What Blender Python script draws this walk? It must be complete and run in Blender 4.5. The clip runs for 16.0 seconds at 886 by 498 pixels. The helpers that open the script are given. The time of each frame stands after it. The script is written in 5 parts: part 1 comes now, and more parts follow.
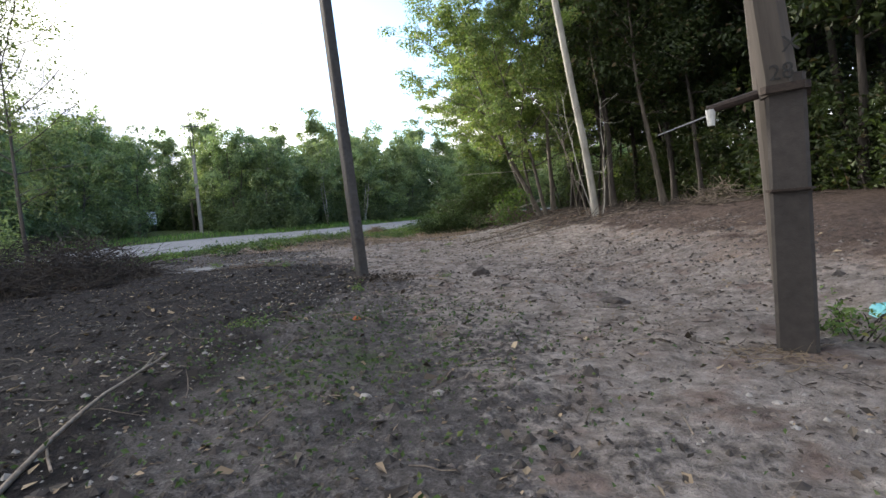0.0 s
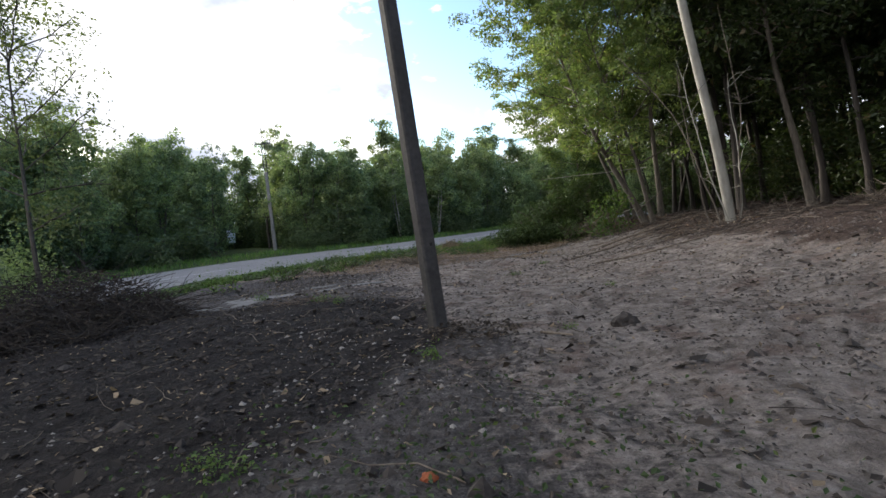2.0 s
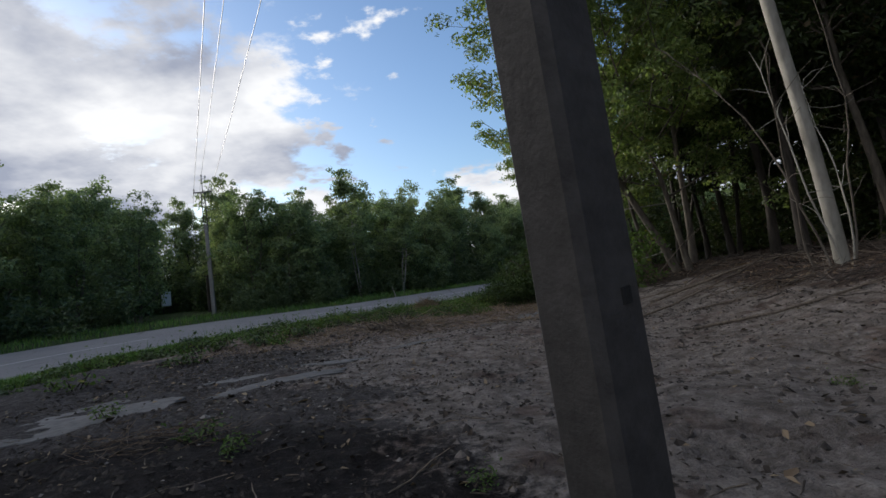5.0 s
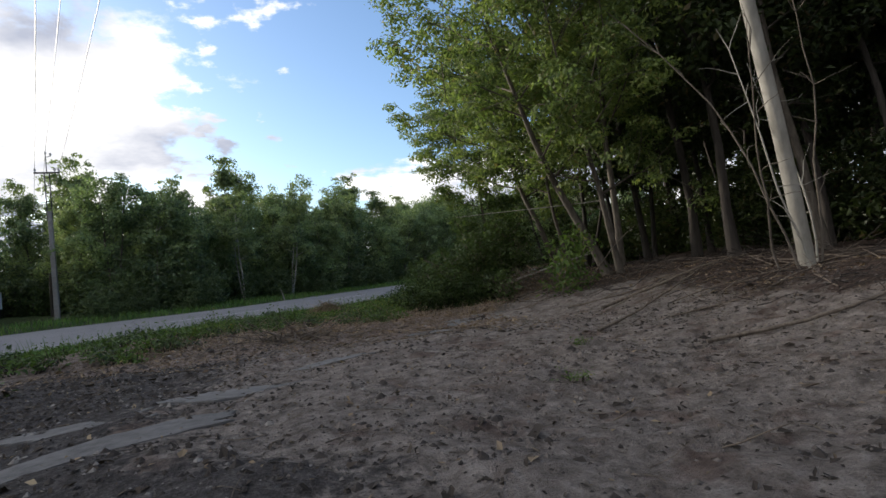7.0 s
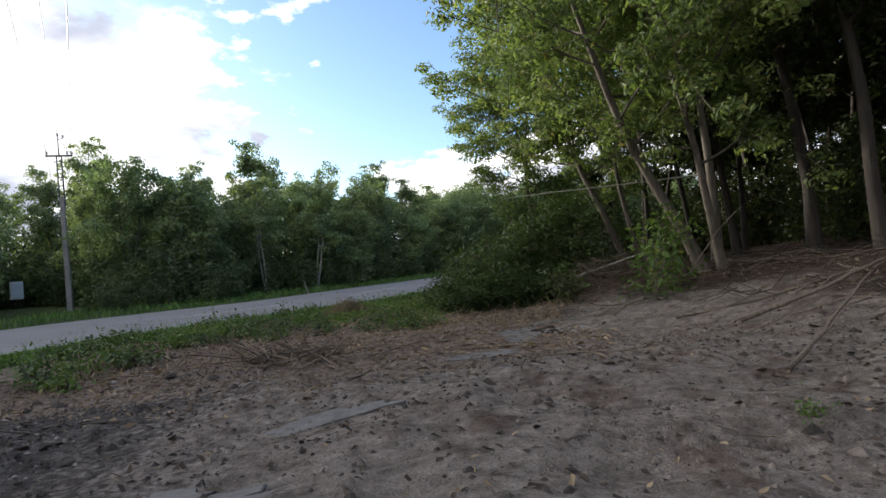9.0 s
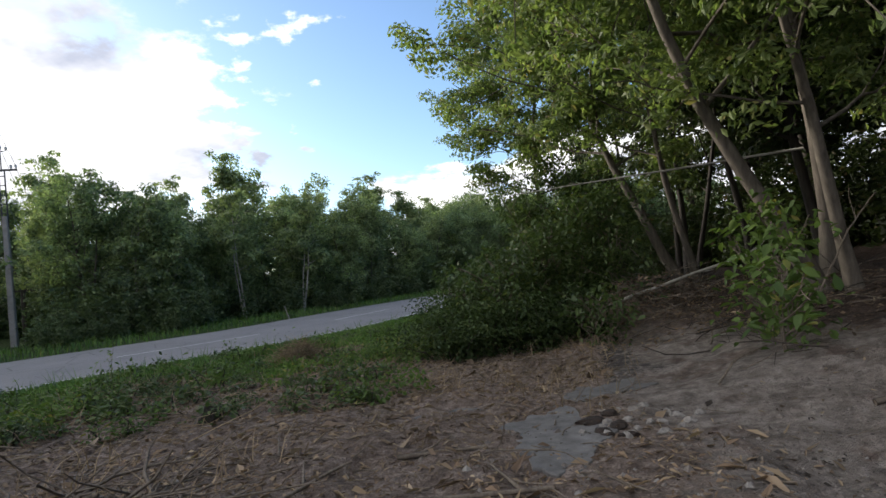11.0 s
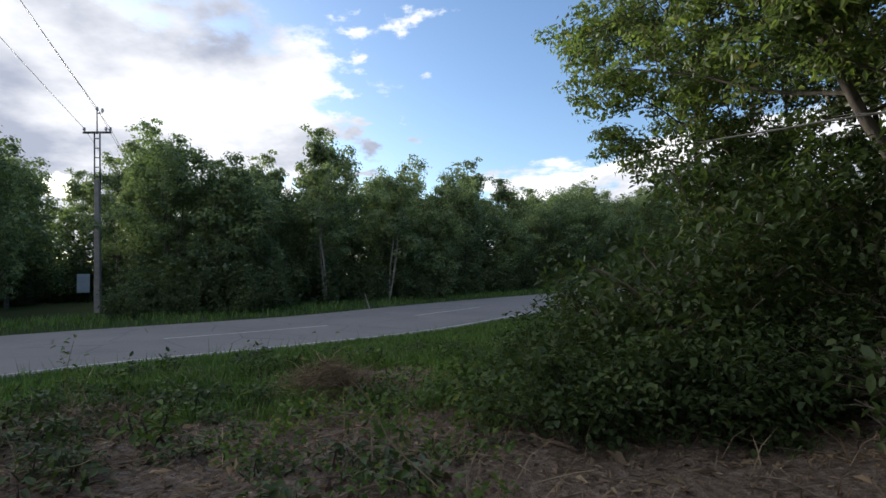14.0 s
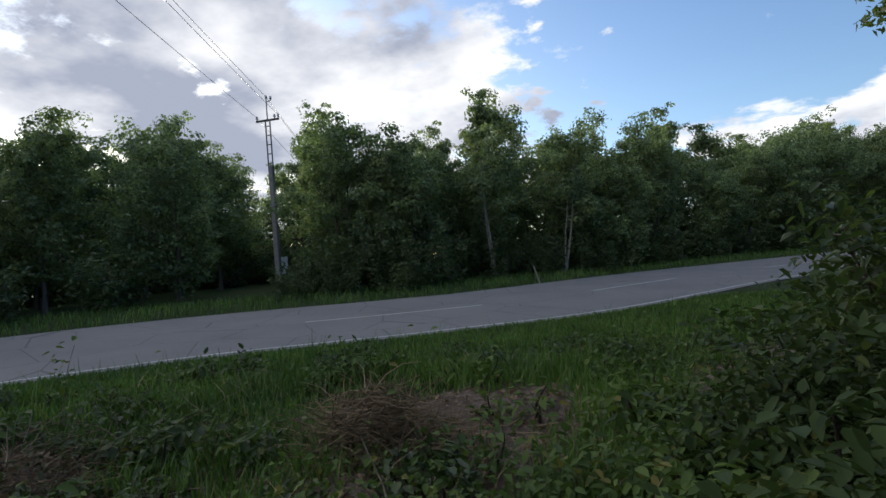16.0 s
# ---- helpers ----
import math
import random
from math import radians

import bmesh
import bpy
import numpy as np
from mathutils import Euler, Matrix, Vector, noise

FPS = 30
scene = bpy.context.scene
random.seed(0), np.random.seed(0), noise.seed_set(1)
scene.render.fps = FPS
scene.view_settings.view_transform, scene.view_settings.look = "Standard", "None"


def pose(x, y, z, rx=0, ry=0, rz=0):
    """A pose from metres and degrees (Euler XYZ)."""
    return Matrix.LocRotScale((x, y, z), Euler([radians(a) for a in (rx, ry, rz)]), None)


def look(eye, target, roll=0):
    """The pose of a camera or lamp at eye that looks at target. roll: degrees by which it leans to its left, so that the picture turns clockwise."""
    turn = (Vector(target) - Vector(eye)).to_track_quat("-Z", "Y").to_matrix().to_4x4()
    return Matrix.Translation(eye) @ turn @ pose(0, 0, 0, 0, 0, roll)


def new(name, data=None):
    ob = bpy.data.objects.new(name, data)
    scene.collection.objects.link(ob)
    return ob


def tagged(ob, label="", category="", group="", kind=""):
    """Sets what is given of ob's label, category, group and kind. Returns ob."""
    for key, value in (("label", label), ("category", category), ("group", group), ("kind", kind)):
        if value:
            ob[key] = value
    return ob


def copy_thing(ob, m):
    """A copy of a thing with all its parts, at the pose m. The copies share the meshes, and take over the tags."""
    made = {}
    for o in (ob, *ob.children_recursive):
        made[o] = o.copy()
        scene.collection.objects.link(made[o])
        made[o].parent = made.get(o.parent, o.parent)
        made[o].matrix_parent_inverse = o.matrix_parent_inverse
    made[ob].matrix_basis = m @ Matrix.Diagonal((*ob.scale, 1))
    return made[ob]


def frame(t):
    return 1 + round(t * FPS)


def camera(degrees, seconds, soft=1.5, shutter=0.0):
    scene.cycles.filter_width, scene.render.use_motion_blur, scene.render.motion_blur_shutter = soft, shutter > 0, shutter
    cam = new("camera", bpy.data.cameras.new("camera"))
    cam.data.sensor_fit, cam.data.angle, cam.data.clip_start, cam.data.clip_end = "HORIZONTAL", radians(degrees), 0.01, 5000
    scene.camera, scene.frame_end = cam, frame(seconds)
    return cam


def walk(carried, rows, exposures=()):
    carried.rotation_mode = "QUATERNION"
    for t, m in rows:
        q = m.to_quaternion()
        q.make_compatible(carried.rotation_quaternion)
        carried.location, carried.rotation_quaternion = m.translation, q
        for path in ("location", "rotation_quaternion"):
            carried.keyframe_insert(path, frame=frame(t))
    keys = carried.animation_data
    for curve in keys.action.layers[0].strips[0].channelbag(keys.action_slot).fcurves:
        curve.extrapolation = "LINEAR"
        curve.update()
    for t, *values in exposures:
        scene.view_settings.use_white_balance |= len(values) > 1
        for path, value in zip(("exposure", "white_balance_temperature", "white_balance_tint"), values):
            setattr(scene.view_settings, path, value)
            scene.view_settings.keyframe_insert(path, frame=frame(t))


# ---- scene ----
cam = camera(80.0, 16.0)
PATH = [
    (0, 0.193, -0.490, 1.086, 85.49, 3.42, -0.90),
    (0.5, 0.026, 0.210, 1.090, 84.19, 6.21, 2.20),
    (1, -0.025, 0.914, 1.101, 84.77, 7.51, 3.50),
    (1.5, -0.039, 1.535, 1.136, 87.30, 5.39, 1.81),
    (2, -0.162, 2.140, 1.151, 87.15, 5.29, 6.99),
    (2.5, -0.280, 2.741, 1.133, 85.70, 5.36, 9.17),
    (3, -0.434, 3.366, 1.143, 86.23, 2.25, 11.15),
    (3.5, -0.662, 4.001, 1.138, 86.22, 5.82, 13.99),
    (4, -0.868, 4.548, 1.147, 86.26, 6.18, 13.72),
    (4.5, -1.062, 5.204, 1.151, 94.25, 7.27, 13.06),
    (5, -1.180, 6.214, 1.021, 93.09, 6.09, 2.49),
    (7.5, -1.861, 8.661, 0.977, 92.21, 5.18, -9.66),
    (8, -1.935, 9.330, 0.990, 90.40, 6.08, -7.23),
    (10.5, -0.975, 13.295, 1.119, 94.15, 3.92, -6.62),
    (11, -0.948, 14.146, 1.165, 93.35, 6.17, -5.98),
    (11.5, -1.029, 15.013, 1.153, 93.54, 6.79, -0.46),
    (12, -1.049, 15.662, 1.195, 91.07, 7.67, 0.64),
    (12.5, -1.006, 16.264, 1.178, 94.16, 3.28, 2.71),
    (13, -0.873, 16.756, 1.165, 95.59, 3.38, 2.09),
    (13.5, -0.785, 17.134, 1.197, 90.55, 6.11, 1.15),
    (14, -0.795, 17.696, 1.238, 93.39, 1.62, 4.41),
    (14.5, -0.826, 18.205, 1.246, 94.46, 2.65, 7.29),
    (15, -0.634, 19.028, 1.232, 93.90, 7.40, 10.06),
    (15.5, -0.669, 20.093, 1.208, 93.10, 0.72, 18.06),
    (16, -0.699, 20.692, 1.151, 91.41, 3.95, 24.61),
]
EXPOSURES = [(0, 1.48, 6600, 10), (1, 1.02, 6600, 10), (2, 0.88, 6550, 10), (3.5, 0.6, 6450, 10), (4.2, 0.25, 6400, 10), (5, -0.22, 6300, 10), (7.5, 0.42, 6600, 10), (10.5, 0.65, 6600, 10),
             (12, 0.2, 6450, 10), (14.5, 0.1, 6350, 10), (16, -0.06, 6300, 10)]
walk(cam, [(t, pose(x, y, z, rx, ry, rz)) for t, x, y, z, rx, ry, rz in PATH], EXPOSURES)

# ---- world and sun: a low sun behind broken cloud and trees ----
SUN_AZ, SUN_EL = radians(-52), radians(11)


def build_world():
    w = bpy.data.worlds.new("sky")
    w.use_nodes = True
    scene.world = w
    nt = w.node_tree
    nt.nodes.clear()
    n, k = nt.nodes.new, nt.links.new
    out = n("ShaderNodeOutputWorld")
    sky = n("ShaderNodeTexSky")
    sky.sky_type, sky.sun_disc = "NISHITA", False
    sky.sun_elevation, sky.sun_rotation = SUN_EL, SUN_AZ
    blue = n("ShaderNodeBackground")
    blue.inputs["Strength"].default_value = SKY_STRENGTH
    tint = n("ShaderNodeMix")
    tint.data_type, tint.blend_type = "RGBA", "MULTIPLY"
    tint.inputs["Factor"].default_value = 1.0
    tint.inputs["B"].default_value = (0.80, 0.95, 1.20, 1)
    k(sky.outputs[0], tint.inputs["A"])
    k(tint.outputs["Result"], blue.inputs["Color"])

    def op(kind, a, b=None, c=None, clamp=False):
        m = n("ShaderNodeMath")
        m.operation, m.use_clamp = kind, clamp
        for i, v in enumerate((a, b, c)):
            if v is None:
                continue
            if isinstance(v, (int, float)):
                m.inputs[i].default_value = v
            else:
                k(v, m.inputs[i])
        return m.outputs[0]

    co = n("ShaderNodeTexCoord")
    sep = n("ShaderNodeSeparateXYZ")
    k(co.outputs["Generated"], sep.inputs[0])
    x, y, z = sep.outputs
    up = op("ADD", op("MAXIMUM", z, 0.0), 0.22)
    flat = n("ShaderNodeCombineXYZ")
    k(op("DIVIDE", x, up), flat.inputs[0])
    k(op("DIVIDE", y, up), flat.inputs[1])

    def puff(scale, detail, rough, shift):
        t = n("ShaderNodeTexNoise")
        t.inputs["Scale"].default_value, t.inputs["Detail"].default_value, t.inputs["Roughness"].default_value = scale, detail, rough
        mp = n("ShaderNodeMapping")
        mp.inputs["Location"].default_value = shift
        k(flat.outputs[0], mp.inputs["Vector"])
        k(mp.outputs[0], t.inputs["Vector"])
        return t.outputs["Fac"]

    # cloud cover grows towards the west, with a low bank in the north
    west = op("MULTIPLY_ADD", y, -0.30, op("MULTIPLY", x, -1.0))
    cover = op("MULTIPLY", op("ADD", west, 0.03), 0.7)
    cover = op("MINIMUM", op("MAXIMUM", cover, -0.2), 0.16)
    low = op("MULTIPLY", op("MAXIMUM", op("SUBTRACT", 0.26, z), 0.0), op("MAXIMUM", op("MULTIPLY_ADD", x, 2.2, 0.16), 0.0))
    cover = op("ADD", cover, op("MINIMUM", op("MULTIPLY", low, 8.0), 0.42))
    body = op("ADD", puff(2.3, 9, 0.6, (3.1, 0.4, 0)), cover)
    mask = n("ShaderNodeMapRange")
    mask.interpolation_type = "SMOOTHSTEP"
    mask.inputs["From Min"].default_value, mask.inputs["From Max"].default_value = 0.49, 0.60
    k(body, mask.inputs["Value"])
    # small torn puffs along the cloud's eastern rim
    rim = op("MAXIMUM", op("SUBTRACT", 1.0, op("MULTIPLY", op("ABSOLUTE", op("ADD", west, 0.07)), 5.0)), 0.0)
    torn = n("ShaderNodeMapRange")
    torn.interpolation_type = "SMOOTHSTEP"
    torn.inputs["From Min"].default_value, torn.inputs["From Max"].default_value = 0.68, 0.78
    k(op("MULTIPLY_ADD", rim, 0.17, puff(5.5, 6, 0.55, (1.3, 4.4, 0))), torn.inputs["Value"])
    both = op("MAXIMUM", mask.outputs["Result"], torn.outputs["Result"])
    shade = n("ShaderNodeValToRGB")
    e = shade.color_ramp.elements
    e[0].position, e[0].color = 0.42, (1.0, 0.99, 0.98, 1)
    e[1].position, e[1].color = 0.64, (0.38, 0.41, 0.50, 1)
    thick = op("ADD", puff(1.5, 6, 0.55, (5.2, 2.2, 0)), op("MULTIPLY", cover, 0.3))
    k(thick, shade.inputs["Fac"])
    cloud = n("ShaderNodeBackground")
    cloud.inputs["Strength"].default_value = CLOUD_STRENGTH
    k(shade.outputs["Color"], cloud.inputs["Color"])
    mix = n("ShaderNodeMixShader")
    k(both, mix.inputs["Fac"])
    k(blue.outputs[0], mix.inputs[1])
    k(cloud.outputs[0], mix.inputs[2])
    k(mix.outputs[0], out.inputs["Surface"])


SKY_STRENGTH, CLOUD_STRENGTH, SUN_STRENGTH = 0.2, 1.18, 4.2
build_world()
sun = new("sun", bpy.data.lights.new("sun", "SUN"))
sun.data.energy, sun.data.angle, sun.data.color = SUN_STRENGTH, radians(8), (1.0, 0.92, 0.82)
sun.matrix_world = look((0, 0, 0), (-math.sin(SUN_AZ) * math.cos(SUN_EL), -math.cos(SUN_AZ) * math.cos(SUN_EL), -math.sin(SUN_EL)))

# ---- materials ----
def shader(name):
    m = bpy.data.materials.new(name)
    m.use_nodes = True
    nt = m.node_tree
    return m, nt, nt.nodes["Principled BSDF"]


def noise_node(nt, scale, detail=4.0, rough=0.55, vec=None, stretch=None):
    t = nt.nodes.new("ShaderNodeTexNoise")
    t.inputs["Scale"].default_value, t.inputs["Detail"].default_value, t.inputs["Roughness"].default_value = scale, detail, rough
    if vec is None:
        geo = nt.nodes.new("ShaderNodeNewGeometry")
        vec = geo.outputs["Position"]
    if stretch:
        mp = nt.nodes.new("ShaderNodeMapping")
        mp.inputs["Scale"].default_value = stretch
        nt.links.new(vec, mp.inputs["Vector"])
        vec = mp.outputs[0]
    nt.links.new(vec, t.inputs["Vector"])
    return t.outputs["Fac"]


def ramp(nt, fac, stops):
    r = nt.nodes.new("ShaderNodeValToRGB")
    e = r.color_ramp.elements
    while len(e) < len(stops):
        e.new(0.5)
    for el, (p, c) in zip(e, stops):
        el.position, el.color = p, (*c, 1)
    nt.links.new(fac, r.inputs["Fac"])
    return r.outputs["Color"]


def mixed(nt, fac, a, b, blend="MIX"):
    m = nt.nodes.new("ShaderNodeMix")
    m.data_type, m.blend_type = "RGBA", blend
    for key, v in (("Factor", fac), ("A", a), ("B", b)):
        if isinstance(v, (int, float)):
            m.inputs[key].default_value = v
        elif isinstance(v, tuple):
            m.inputs[key].default_value = (*v, 1)
        else:
            nt.links.new(v, m.inputs[key])
    return m.outputs["Result"]


def span(nt, v, a, b, lo=0.0, hi=1.0):
    r = nt.nodes.new("ShaderNodeMapRange")
    r.interpolation_type = "SMOOTHSTEP"
    for key, val in (("From Min", a), ("From Max", b), ("To Min", lo), ("To Max", hi)):
        r.inputs[key].default_value = val
    nt.links.new(v, r.inputs["Value"])
    return r.outputs["Result"]


def calc(nt, kind, a, b):
    m = nt.nodes.new("ShaderNodeMath")
    m.operation = kind
    for i, v in enumerate((a, b)):
        if isinstance(v, (int, float)):
            m.inputs[i].default_value = v
        else:
            nt.links.new(v, m.inputs[i])
    return m.outputs[0]


def bump(nt, bsdf, height, strength, distance):
    b = nt.nodes.new("ShaderNodeBump")
    b.inputs["Strength"].default_value, b.inputs["Distance"].default_value = strength, distance
    nt.links.new(height, b.inputs["Height"])
    nt.links.new(b.outputs[0], bsdf.inputs["Normal"])


def grained(name, stops, scale, rough=0.85, bump_scale=None, bump_d=0.004, stretch=None, local=True, metal=0.0, stain=0.3):
    """A plain surface with grain and larger stains."""
    m, nt, b = shader(name)
    vec = None
    if local:
        vec = nt.nodes.new("ShaderNodeTexCoord").outputs["Object"]
    fine = noise_node(nt, scale, 6, 0.65, vec, stretch)
    col = ramp(nt, fine, stops)
    broad = noise_node(nt, scale * 0.13, 3, 0.5, vec)
    col = mixed(nt, stain, col, ramp(nt, broad, ((0.35, (0.55, 0.55, 0.55)), (0.65, (1.0, 1.0, 1.0)))), "MULTIPLY")
    nt.links.new(col, b.inputs["Base Color"])
    b.inputs["Roughness"].default_value, b.inputs["Metallic"].default_value = rough, metal
    bump(nt, b, noise_node(nt, bump_scale or scale * 2, 5, 0.6, vec, stretch), 0.6, bump_d)
    return m


def leafy(name, dark, light, dry=None, through_light=0.35, rough=0.5):
    """Leaves: each island takes its own tone; some light passes through."""
    m, nt, b = shader(name)
    geo = nt.nodes.new("ShaderNodeNewGeometry")
    rnd = geo.outputs["Random Per Island"]
    stops = [(0.0, dark), (0.75, light)]
    if dry:
        stops += [(0.9, light), (1.0, dry)]
    col = ramp(nt, rnd, stops)
    broad = noise_node(nt, 0.55, 3, 0.5)
    col = mixed(nt, 1.0, col, ramp(nt, broad, ((0.35, (0.72, 0.74, 0.72)), (0.68, (1.2, 1.15, 1.0)))), "MULTIPLY")
    nt.links.new(col, b.inputs["Base Color"])
    b.inputs["Roughness"].default_value = rough
    tr = nt.nodes.new("ShaderNodeBsdfTranslucent")
    nt.links.new(mixed(nt, 1.0, col, (1.15, 1.22, 0.75), "MULTIPLY"), tr.inputs["Color"])
    mx = nt.nodes.new("ShaderNodeMixShader")
    mx.inputs["Fac"].default_value = through_light
    nt.links.new(b.outputs[0], mx.inputs[1])
    nt.links.new(tr.outputs[0], mx.inputs[2])
    nt.links.new(mx.outputs[0], nt.nodes["Material Output"].inputs["Surface"])
    return m


LEAF_FAR = leafy("leaf_far", (0.095, 0.145, 0.082), (0.235, 0.32, 0.165), None, 0.48)
LEAF_BRUSH = leafy("leaf_brush", (0.045, 0.075, 0.036), (0.12, 0.17, 0.08), None, 0.35)
LEAF_SAPLING = leafy("leaf_sapling", (0.036, 0.068, 0.024), (0.095, 0.145, 0.05), (0.15, 0.17, 0.06), 0.35)
LEAF_WILLOW = leafy("leaf_willow", (0.11, 0.162, 0.085), (0.265, 0.335, 0.165), None, 0.48)
LEAF_MAPLE = leafy("leaf_maple", (0.095, 0.15, 0.055), (0.23, 0.30, 0.11), (0.25, 0.225, 0.10), 0.52)
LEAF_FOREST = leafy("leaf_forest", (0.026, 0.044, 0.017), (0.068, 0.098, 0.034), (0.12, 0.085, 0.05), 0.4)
LEAF_BUSH = leafy("leaf_bush", (0.026, 0.050, 0.017), (0.066, 0.108, 0.034), (0.115, 0.14, 0.042), 0.3, 0.75)
LEAF_LIGHT = leafy("leaf_light", (0.06, 0.115, 0.028), (0.13, 0.205, 0.05), (0.24, 0.22, 0.062), 0.35, 0.7)
LEAF_BIRCH = leafy("leaf_birch", (0.090, 0.128, 0.060), (0.195, 0.232, 0.105), None, 0.4)
LEAF_DRY = leafy("leaf_dry", (0.066, 0.042, 0.032), (0.27, 0.19, 0.135), (0.46, 0.37, 0.28), 0.15, 0.8)
LEAF_DARK = leafy("leaf_dark", (0.020, 0.015, 0.012), (0.060, 0.045, 0.036), (0.11, 0.088, 0.072), 0.1, 0.85)
GRASS = leafy("grass_blade", (0.052, 0.127, 0.026), (0.132, 0.245, 0.052), (0.230, 0.245, 0.086), 0.3, 0.6)
STRAW = leafy("dry_straw", (0.14, 0.10, 0.07), (0.33, 0.25, 0.175), (0.40, 0.32, 0.22), 0.1, 0.85)
BARK = grained("bark", ((0.3, (0.055, 0.045, 0.036)), (0.7, (0.17, 0.145, 0.115))), 14, 0.9, 30, 0.012, (1, 1, 0.18))
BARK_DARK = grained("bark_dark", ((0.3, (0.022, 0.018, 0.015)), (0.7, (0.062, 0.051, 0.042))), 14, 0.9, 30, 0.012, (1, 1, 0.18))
BARK_PALE = grained("bark_pale", ((0.3, (0.24, 0.225, 0.19)), (0.7, (0.42, 0.40, 0.35))), 7, 0.8, 22, 0.004, (1, 1, 0.35), stain=0.5)
TWIG = grained("twig_wood", ((0.3, (0.086, 0.064, 0.048)), (0.7, (0.253, 0.207, 0.161))), 30, 0.9, None, 0.002, (1, 1, 0.3), False)
TWIG_DARK = grained("twig_dark", ((0.3, (0.022, 0.017, 0.014)), (0.7, (0.075, 0.058, 0.047))), 30, 0.9, None, 0.002, None, False)
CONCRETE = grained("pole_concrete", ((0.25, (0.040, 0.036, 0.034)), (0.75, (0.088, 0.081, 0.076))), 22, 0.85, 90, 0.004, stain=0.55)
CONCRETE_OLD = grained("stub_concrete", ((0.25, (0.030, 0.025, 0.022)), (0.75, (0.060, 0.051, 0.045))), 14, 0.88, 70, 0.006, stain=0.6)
POLE_WOOD = grained("pole_wood", ((0.3, (0.044, 0.036, 0.029)), (0.7, (0.105, 0.088, 0.074))), 9, 0.88, 18, 0.008, (1, 1, 0.08))
FAR_CONCRETE = grained("far_concrete", ((0.3, (0.21, 0.195, 0.18)), (0.7, (0.32, 0.30, 0.28))), 6, 0.85)
STEEL = grained("painted_steel", ((0.3, (0.045, 0.045, 0.047)), (0.7, (0.10, 0.098, 0.095))), 20, 0.55, metal=0.5)
RUST = grained("rusty_iron", ((0.3, (0.018, 0.014, 0.012)), (0.7, (0.06, 0.04, 0.03))), 40, 0.75, metal=0.4)
PORCELAIN = grained("porcelain", ((0.3, (0.40, 0.40, 0.38)), (0.7, (0.62, 0.62, 0.60))), 12, 0.25)
BOX_PAINT = grained("box_paint", ((0.3, (0.72, 0.75, 0.78)), (0.7, (0.82, 0.84, 0.86))), 9, 0.5)
WIRE = grained("wire_aluminium", ((0.3, (0.16, 0.16, 0.17)), (0.7, (0.26, 0.26, 0.27))), 30, 0.5, metal=0.6, local=False)
BLACK_PAINT = grained("black_paint", ((0.3, (0.008, 0.008, 0.008)), (0.7, (0.025, 0.024, 0.022))), 60, 0.8)
STONE = grained("stone", ((0.3, (0.15, 0.135, 0.12)), (0.7, (0.36, 0.33, 0.30))), 30, 0.85, None, 0.003, None, False)
SAND_LUMP = grained("sand_lump", ((0.3, (0.07, 0.058, 0.050)), (0.7, (0.235, 0.20, 0.175))), 25, 0.95, None, 0.01, None, False)
CLOD_SOIL = grained("clod_soil", ((0.3, (0.022, 0.018, 0.016)), (0.7, (0.078, 0.064, 0.055))), 25, 0.95, None, 0.01, None, False)
TEAL = grained("teal_plastic", ((0.3, (0.08, 0.36, 0.40)), (0.7, (0.22, 0.58, 0.62))), 20, 0.3)
ORANGE = grained("orange_brick", ((0.3, (0.30, 0.085, 0.035)), (0.7, (0.46, 0.14, 0.06))), 40, 0.9)
LINE_PAINT = grained("road_paint", ((0.3, (0.42, 0.42, 0.42)), (0.7, (0.66, 0.66, 0.64))), 12, 0.8, local=False, stain=0.6)
SLAB = grained("weathered_concrete", ((0.3, (0.095, 0.09, 0.087)), (0.7, (0.215, 0.206, 0.2))), 10, 0.85, 60, 0.006, None, False, stain=0.6)


def road_material():
    m, nt, b = shader("asphalt_worn")
    fine = noise_node(nt, 130, 4, 0.7)
    col = ramp(nt, fine, ((0.3, (0.135, 0.132, 0.137)), (0.7, (0.285, 0.278, 0.28))))
    broad = noise_node(nt, 0.5, 5, 0.6)
    col = mixed(nt, 0.6, col, ramp(nt, broad, ((0.3, (0.75, 0.75, 0.76)), (0.7, (1.12, 1.1, 1.08)))), "MULTIPLY")
    crack = nt.nodes.new("ShaderNodeTexVoronoi")
    crack.feature = "DISTANCE_TO_EDGE"
    crack.inputs["Scale"].default_value = 0.55
    geo = nt.nodes.new("ShaderNodeNewGeometry")
    nt.links.new(geo.outputs["Position"], crack.inputs["Vector"])
    line = span(nt, crack.outputs["Distance"], 0.0, 0.012, 0.55, 1.0)
    col = mixed(nt, 1.0, col, line, "MULTIPLY")
    nt.links.new(col, b.inputs["Base Color"])
    b.inputs["Roughness"].default_value = 0.82
    bump(nt, b, fine, 0.5, 0.004)
    return m


